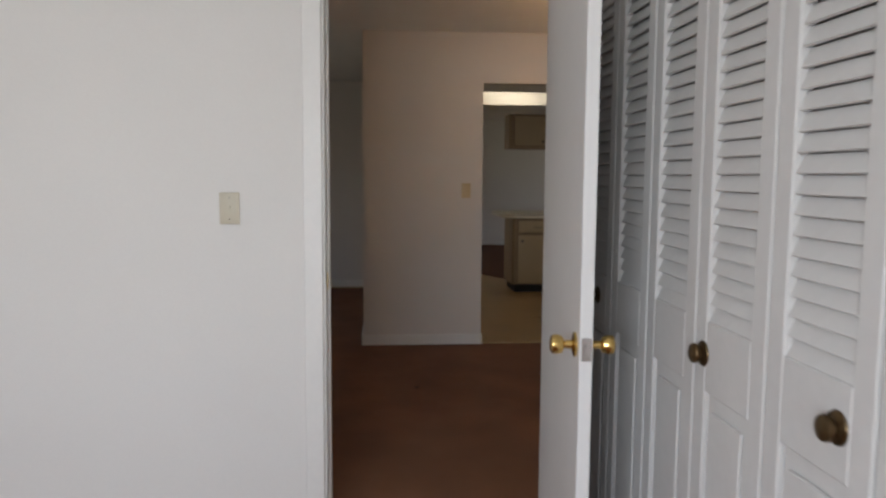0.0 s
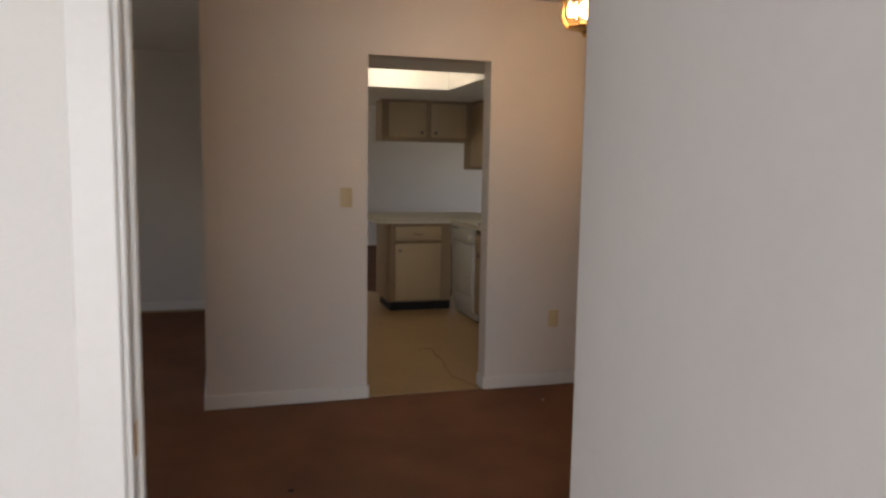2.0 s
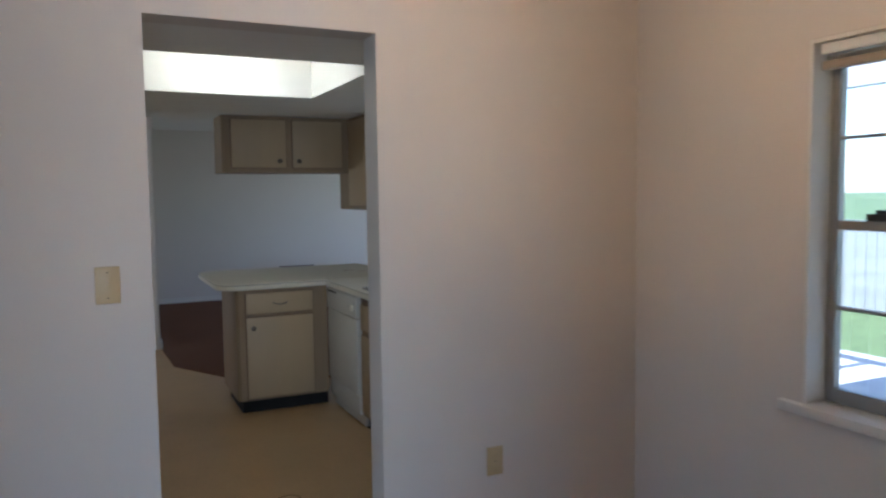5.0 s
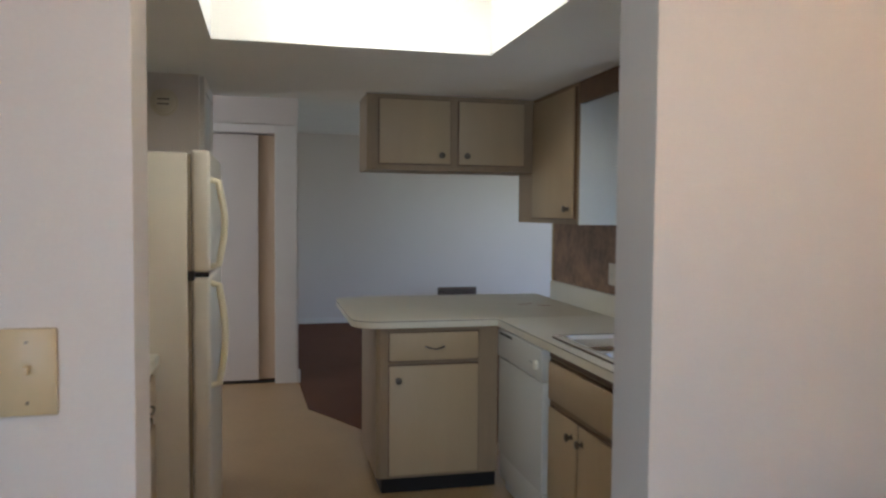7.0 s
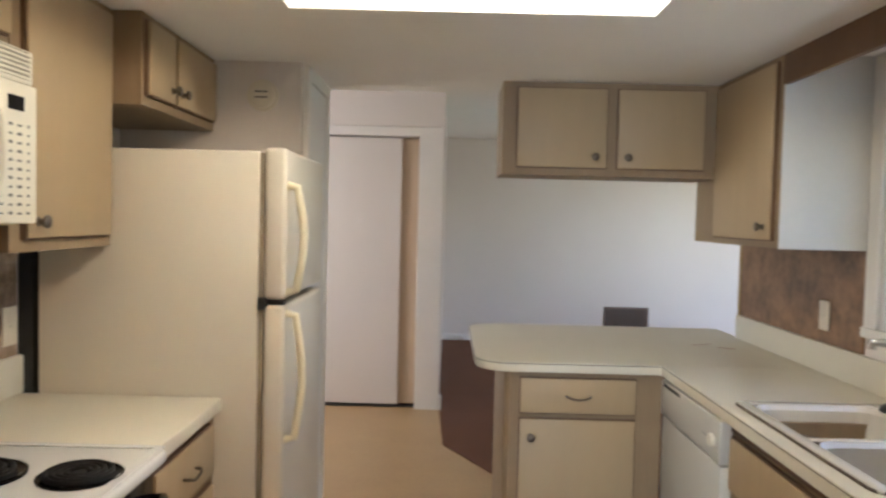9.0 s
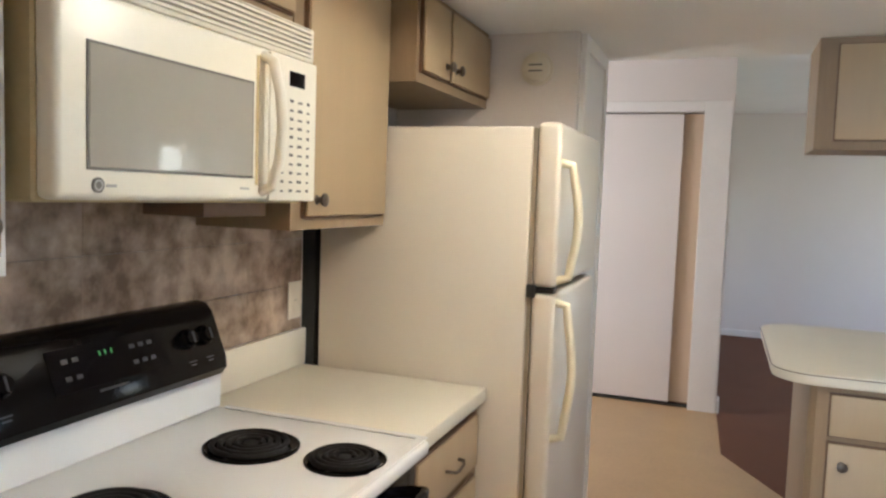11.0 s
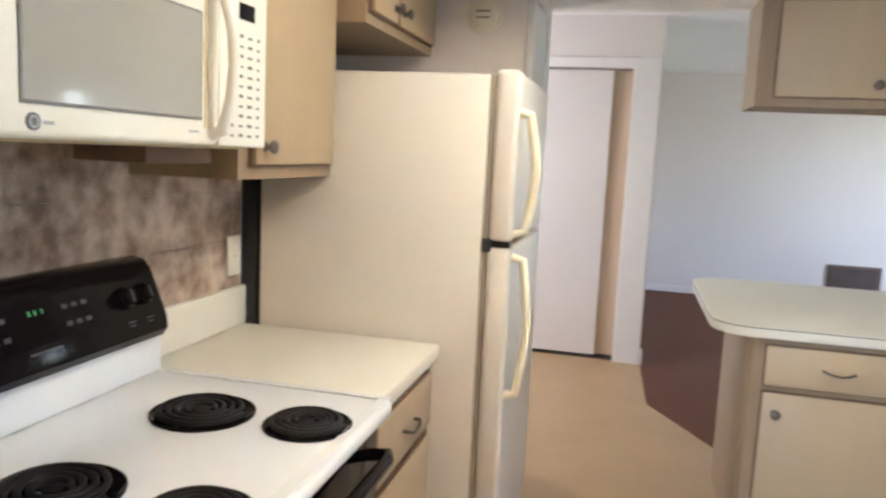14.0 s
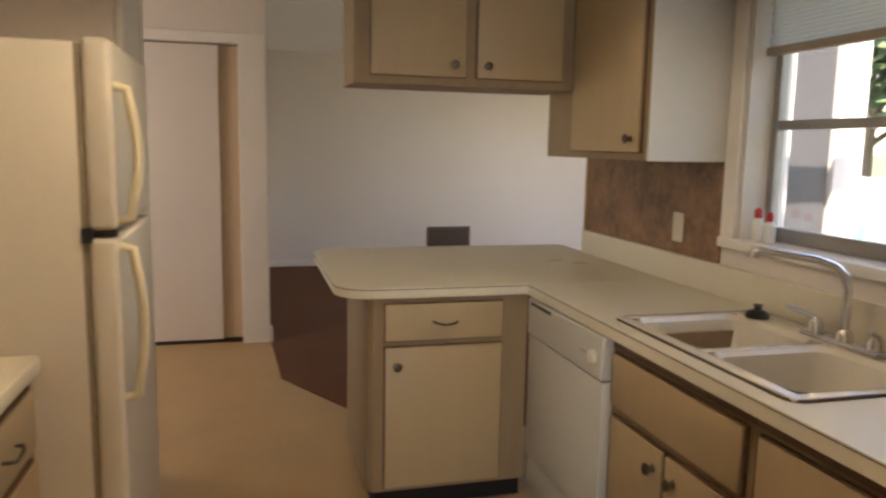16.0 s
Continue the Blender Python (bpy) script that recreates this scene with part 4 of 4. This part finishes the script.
part("edge_seam", tube([(x, y, CT - 0.006) for x, y in pe], 0.0016, 6), SEAM, top, "thin dark seam along the edge")
part("edge_seam", tube([(WX - 0.0005, 2.545, CT - 0.005), (WX - 0.0005, 0.14, CT - 0.005)], 0.0014, 6), SEAM, top)
part("backsplash", boxes((2.106, 0.133, CT + 0.0005, 2.128, 3.345, 1.028), bevel=0.004), LAMINATE, top)

# sink
sk = thing("sink", (1.82, 1.52, 0.75), "almond enamel double-bowl kitchen sink with dark rim", "sink")
def bowl(x0, y0, x1, y1, zb):
    bm = bmesh.new()
    rings = []
    for inset, z, r in ((0.0, CT + 0.006, 0.06), (0.012, CT - 0.008, 0.055), (0.022, zb + 0.05, 0.05), (0.05, zb + 0.008, 0.04), (0.10, zb, 0.02)):
        a, b, c2, d2 = x0 + inset, y0 + inset, x1 - inset, y1 - inset
        ring = arc(c2 - r, d2 - r, r, 0, 90, 5) + arc(a + r, d2 - r, r, 90, 180, 5) + arc(a + r, b + r, r, 180, 270, 5) + arc(c2 - r, b + r, r, 270, 360, 5)
        rings.append([bm.verts.new((px, py, z)) for px, py in ring])
    for p, q in zip(rings, rings[1:]):
        for i in range(len(p)):
            j = (i + 1) % len(p)
            bm.faces.new((p[i], p[j], q[j], q[i]))
    bm.faces.new(rings[-1])
    bmesh.ops.recalc_face_normals(bm, faces=bm.faces[:])
    for f in bm.faces:
        if f.normal.z < -0.5:
            f.normal_flip()
    return bm


SB = ((1.60, 1.565, 1.985, 1.925), (1.60, 1.20, 1.985, 1.54))
for b in SB:
    part("bowl", bowl(*b, 0.745), SINK, sk)
    part("drain", turned([(0, 0.002), (0.03, 0.002), (0.042, 0.006), (0.044, 0)], ((b[0] + b[2]) / 2, (b[1] + b[3]) / 2, 0.7455), (0, 0, 1)), CHROME, sk, "chrome drain")
bm = boxes((1.565, 1.17, CT + 0.0005, 1.602, 1.955, CT + 0.007), (1.983, 1.17, CT + 0.0005, 2.085, 1.955, CT + 0.007), (1.602, 1.923, CT + 0.0005, 1.983, 1.955, CT + 0.007), (1.602, 1.17, CT + 0.0005, 1.983, 1.202, CT + 0.007), (1.602, 1.538, CT + 0.0005, 1.983, 1.567, CT + 0.007), bevel=0.003, seg=2)
part("rim", bm, SINK, sk)
loop = arc(2.05, 1.92, 0.04, 0, 90, 4) + arc(1.60, 1.92, 0.04, 90, 180, 4) + arc(1.60, 1.205, 0.04, 180, 270, 4) + arc(2.05, 1.205, 0.04, 270, 360, 4)
part("seal", tube([(x, y, CT + 0.002) for x, y in loop], 0.0045, 6, closed=True), SEAM, sk, "dark sealant line")
stp = thing("sink_stopper", (1.99, 1.83, CT), "black rubber sink stopper on the rim", "stopper")
part("disc", turned([(0, 0.0), (0.036, 0.0), (0.036, 0.012), (0.026, 0.022), (0.012, 0.026), (0.012, 0.038), (0.016, 0.042), (0, 0.044)], (2.005, 1.855, CT + 0.0075), (0, 0, 1)), DARK, stp)

fa = thing("faucet", (2.015, 1.510, CT), "chrome two-handle kitchen faucet with bent spout", "faucet")
part("base_plate", boxes((1.985, 1.380, CT + 0.0075, 2.045, 1.650, CT + 0.025), bevel=0.008, seg=3), CHROME, fa)
part("spout", tube([(2.015, 1.515, CT + 0.02), (2.015, 1.515, CT + 0.16), (2.007, 1.520, CT + 0.20), (1.985, 1.535, CT + 0.225), (1.945, 1.560, CT + 0.24), (1.825, 1.630, CT + 0.255), (1.810, 1.640, CT + 0.253), (1.808, 1.640, CT + 0.235)], 0.0115, 14), CHROME, fa)
part("spout_collar", turned([(0.024, 0), (0.022, 0.02), (0.014, 0.03), (0, 0.03)], (2.015, 1.515, CT + 0.024), (0, 0, 1)), CHROME, fa)
for y, s in ((1.62, 1), (1.41, -1)):
    h = part("handle_base", turned([(0.022, 0), (0.02, 0.025), (0.012, 0.04), (0, 0.042)], (2.015, y, CT + 0.024), (0, 0, 1)), CHROME, fa)
    part("lever", tube([(2.015, y, CT + 0.06), (1.985, y + 0.02 * s, CT + 0.075), (1.95, y + 0.045 * s, CT + 0.09)], 0.007, 10), CHROME, h)
spr = thing("sink_sprayer", (2.030, 1.340, CT), "grey hand sprayer standing beside the faucet", "sprayer")
part("head", turned([(0, 0), (0.02, 0), (0.018, 0.02), (0.012, 0.03), (0.014, 0.09), (0.02, 0.12), (0.016, 0.135), (0, 0.137)], (2.030, 1.340, CT + 0.0075), (0, 0, 1)), ALU, spr)

# brown splash on the right wall and the end strip
sp = thing("backsplash_panel", (2.125, 2.7, 1.03), "brown mottled backsplash sheet above the corner counter", "backsplash")
part("sheet", boxes((2.1215, 2.235, 1.0285, 2.129, 3.335, 1.40)), BROWNSP, sp)
part("edge_strip", boxes((2.1165, 3.335, 1.0285, 2.1295, 3.349, 1.40)), GOLDTRIM, sp, "ochre edge strip")

# right upper cabinet with valance, peninsula uppers
c = thing("wall_cabinet", (1.96, 2.5, 1.40), "pickled oak wall cabinet with white side beside the window", "cabinet", "wall cabinets")
part("body", boxes((1.80, 2.24, 1.40, 2.127, 2.85, SZ)), WOODF, c)
part("side_panel", boxes((1.807, 2.231, 1.398, 2.127, 2.2395, SZ)), CABWHITE, c, "white side panel")
d = front(c, "door", "x-", 1.80, 2.255, 1.425, 2.825, SZ - 0.02)
knob(d, (1.78, 2.31, 1.475), (-1, 0, 0))
part("rear_body", boxes((1.825, 2.851, 1.40, 2.127, 3.165, SZ)), WOODF, c)
c = thing("wall_cabinet", (1.33, 3.0, 1.678), "pickled oak wall cabinet with two doors over the peninsula", "cabinet", "wall cabinets")
part("body", boxes((0.865, 2.845, 1.678, 1.7995, 3.165, SZ)), WOODF, c)
for a, b, ky in ((0.926, 1.32, 1.265), (1.36, 1.74, 1.405)):
    d = front(c, "door", "y-", 2.845, a, 1.708, b, SZ - 0.025)
    knob(d, (ky, 2.825, 1.758), (0, -1, 0))
va = thing("valance", (1.82, 1.6, 2.04), "stained brown wooden valance above the sink window", "valance")
part("board", boxes((1.80, 0.80, 1.975, 1.819, 2.229, SZ)), EDGE, va)
c = thing("wall_cabinet", (1.96, 0.45, 1.40), "pickled oak wall cabinet between window and opening", "cabinet", "wall cabinets")
part("body", boxes((1.835, 0.135, 1.40, 2.127, 0.78, SZ)), WOODF, c)
d = front(c, "door", "x-", 1.835, 0.155, 1.425, 0.76, SZ - 0.02)
knob(d, (1.815, 0.70, 1.475), (-1, 0, 0))

# small bottles on the window sill
for y, m, hgt in ((2.09, RED, 0.115), (2.03, RED, 0.105)):
    bt = thing("bottle", (2.165, y, KZ0), "small white squeeze bottle with red cap on the sill", "bottle", "bottles on the sill")
    part("bottle_body", turned([(0, 0), (0.02, 0), (0.021, 0.01), (0.021, hgt * 0.55), (0.012, hgt * 0.66), (0.011, hgt * 0.7)], (2.165, y, KZ0 + 0.002), (0, 0, 1), 16), BLIND, bt)
    part("cap", turned([(0.013, 0), (0.013, hgt * 0.2), (0.007, hgt * 0.3), (0, hgt * 0.3)], (2.165, y, KZ0 + 0.002 + hgt * 0.69), (0, 0, 1), 14), m, bt)

# ceiling light in the well
cl = thing("ceiling_light", (0.71, 1.40, 2.37), "lit round glass ceiling light in the light well", "lamp")
part("base", turned([(0, 0), (0.15, 0), (0.15, 0.015), (0, 0.015)], (0.71, 1.40, 2.3695), (0, 0, -1), 32), BRASS, cl)
dm = part("diffuser", turned([(0.14, 0.016), (0.135, 0.05), (0.11, 0.08), (0.06, 0.1), (0, 0.106)], (0.71, 1.40, 2.3695), (0, 0, -1), 32), DOME, cl, "glowing frosted glass dome")
dm.visible_shadow = False

# family room grille
gr = thing("wall_vent", (2.85, 8.6, 0.18), "brown metal return-air grille low on the far wall", "vent")
part("frame", boxes((2.58, 8.584, 0.17, 3.12, 8.599, 0.20), (2.58, 8.584, 0.425, 3.12, 8.599, 0.455), (2.58, 8.584, 0.20, 2.605, 8.599, 0.425), (3.095, 8.584, 0.20, 3.12, 8.599, 0.425)), VENT, gr)
part("backing", boxes((2.605, 8.593, 0.20, 3.095, 8.599, 0.425)), DARK, gr)
for i in range(14):
    x = 2.63 + i * 0.034
    part("slat", boxes((x, 8.586, 0.20, x + 0.016, 8.5925, 0.425)), VENT, gr, smooth=False)

# ---- outside the windows ----
structure("patio", boxes((2.31, -5, -0.16, 6.6, 2.8, -0.06)), CONCRETE, "grey concrete patio slab")
roof = thing("porch_roof", (4.3, 0.0, 2.35), "white porch roof with beams over the patio", "porch roof")
part("deck", boxes((2.32, -4.0, 2.50, 5.6, 0.2, 2.55)), POST, roof)
part("beam", boxes((5.4, -4.0, 2.30, 5.52, 2.9, 2.495)), POST, roof)
for i in range(8):
    part("rafter", boxes((2.32, -3.9 + i * 0.9, 2.40, 5.39, -3.86 + i * 0.9, 2.495)), POST, roof)
for i, y in enumerate((-3.5, -1.2, 2.75)):
    p = thing("porch_post", (5.46, y, -0.06), "grey painted square porch post", "post", "porch posts")
    part("shaft", boxes((5.41, y - 0.05, -0.06, 5.51, y + 0.05, 2.30), bevel=0.006), POST, p)
# Stand-in for the grey panel and white post outside the sink window.
shed = thing("storage_shed", (3.0, 2.97, -0.06), "grey patio panel with pale upright posts", "shed")
part("panel_sheet", boxes((2.55, 2.95, -0.16, 3.22, 3.0, 2.2)), SHEDWOOD, shed)
for x0, x1 in ((2.56, 2.66), (2.86, 2.97), (3.235, 3.32)):
    part("batten", boxes((x0, 2.925, -0.10, x1, 2.9495 if x1 < 3.1 else 3.0, 2.2)), POST, shed)
fence = thing("fence", (9.5, 0, -0.16), "weathered grey board fence at the end of the yard", "fence")
fm = mesh("board", boxes((-0.01, -0.07, 0, 0.01, 0.07, 1.25)), FENCE, False)
for i in range(120):
    o = new("board", fm)
    o.parent = fence
    o.matrix_basis = pose(0, -9 + i * 0.152, 0.0, 0, 0, random.uniform(-1, 1))
pl = thing("wading_pool", (8.4, 8.1, -0.16), "teal plastic wading pool on the lawn", "pool")
part("wall", turned([(1.42, 0), (1.5, 0.5), (1.46, 0.52), (1.4, 0.5), (1.4, 0.06), (0, 0.05)], (8.4, 8.1, -0.16), (0, 0, 1), 40), POOL, pl)


def tree(x, y, h, r, seed):
    rnd = random.Random(seed)
    t = thing("tree", (x, y, -0.16), "leafy green tree behind the fence", "tree", "trees behind the fence")
    bm = rod((x, y, -0.16), (x + 0.1, y, h * 0.5), 0.16, 10, 0.09)
    tips = []
    for i in range(7):
        a = rnd.uniform(0, 6.28)
        tip = (x + r * 0.6 * math.cos(a), y + r * 0.6 * math.sin(a), h * rnd.uniform(0.6, 0.95))
        rod((x + 0.1, y, h * rnd.uniform(0.35, 0.5)), tip, 0.06, 7, 0.02, bm)
        tips.append(tip)
    part("trunk", bm, BARK, t)
    vs, fs = [], []
    for i in range(2600):
        c0 = rnd.choice(tips)
        d = Vector((rnd.gauss(0, 1), rnd.gauss(0, 1), rnd.gauss(0, 0.8))).normalized() * r * 0.55 * rnd.random() ** 0.4
        p = Vector(c0) + d
        u = Vector((rnd.gauss(0, 1), rnd.gauss(0, 1), rnd.gauss(0, 1))).normalized() * rnd.uniform(0.12, 0.24)
        v = u.orthogonal().normalized() * u.length * 0.5
        k = len(vs)
        vs += [p - u, p + v, p + u, p - v]
        fs.append((k, k + 1, k + 2, k + 3))
    me = bpy.data.meshes.new("crown")
    me.from_pydata([tuple(Vector(q) - Vector((x, y, -0.16))) for q in vs], [], fs)
    me.materials.append(LEAF)
    ob = new("crown", me)
    ob.parent = t


for i, (x, y, h, r) in enumerate(((12.5, 13.5, 5.0, 2.6), (10.8, 10.5, 4.4, 2.2))):
    tree(x, y, h, r, i)

# ---- wear ----
TEAR = mat("vinyl_tear", (0.20, 0.13, 0.07), 0.8, var=0.15)
MARK = mat("reddish_stain", (0.42, 0.20, 0.15), 0.6, var=0.15)
SOIL = mat("carpet_spot", (0.035, 0.02, 0.014), 1.0, var=0.2)
SOILP = mat("pale_lint", (0.5, 0.42, 0.34), 1.0, var=0.2)
tear = thing("vinyl_tear", (0.88, 0.6, 0.003), "dark curved tear in the tan vinyl floor", "floor tear")
part("crack", tube([(0.90, 1.06, 0.003), (0.875, 0.90, 0.003), (0.89, 0.74, 0.003), (0.85, 0.52, 0.003), (0.83, 0.34, 0.003), (0.87, 0.18, 0.003), (0.92, 0.06, 0.003)], 0.0035, 6), TEAR, tear)
part("crack_branch", tube([(0.90, 1.06, 0.003), (0.86, 1.10, 0.003), (0.80, 1.09, 0.003)], 0.003, 6), TEAR, tear)
mk = thing("counter_stain", (1.9, 3.06, CT), "reddish scribbled stain on the cream peninsula counter", "stain")
part("streak", tube([(1.80, 3.07, CT), (1.85, 3.085, CT), (1.905, 3.12, CT)], 0.0022, 6), MARK, mk)
part("streak", tube([(1.90, 3.02, CT), (1.93, 3.0, CT), (1.97, 2.99, CT)], 0.0022, 6), MARK, mk)
for x, y, r, m, lab in ((1.233, -0.286, 0.012, SOILP, "small pale lint speck on the brown carpet"), (-0.387, -1.197, 0.016, SOIL, "small dark spot on the brown carpet")):
    sp = thing("carpet_speck", (x, y, -0.004), lab, "speck")
    part("tuft", turned([(0, 0.004), (r * 0.6, 0.0035), (r, 0.0), (0, -0.001)], (x, y, -0.0035), (0, 0, 1), 9), m, sp)
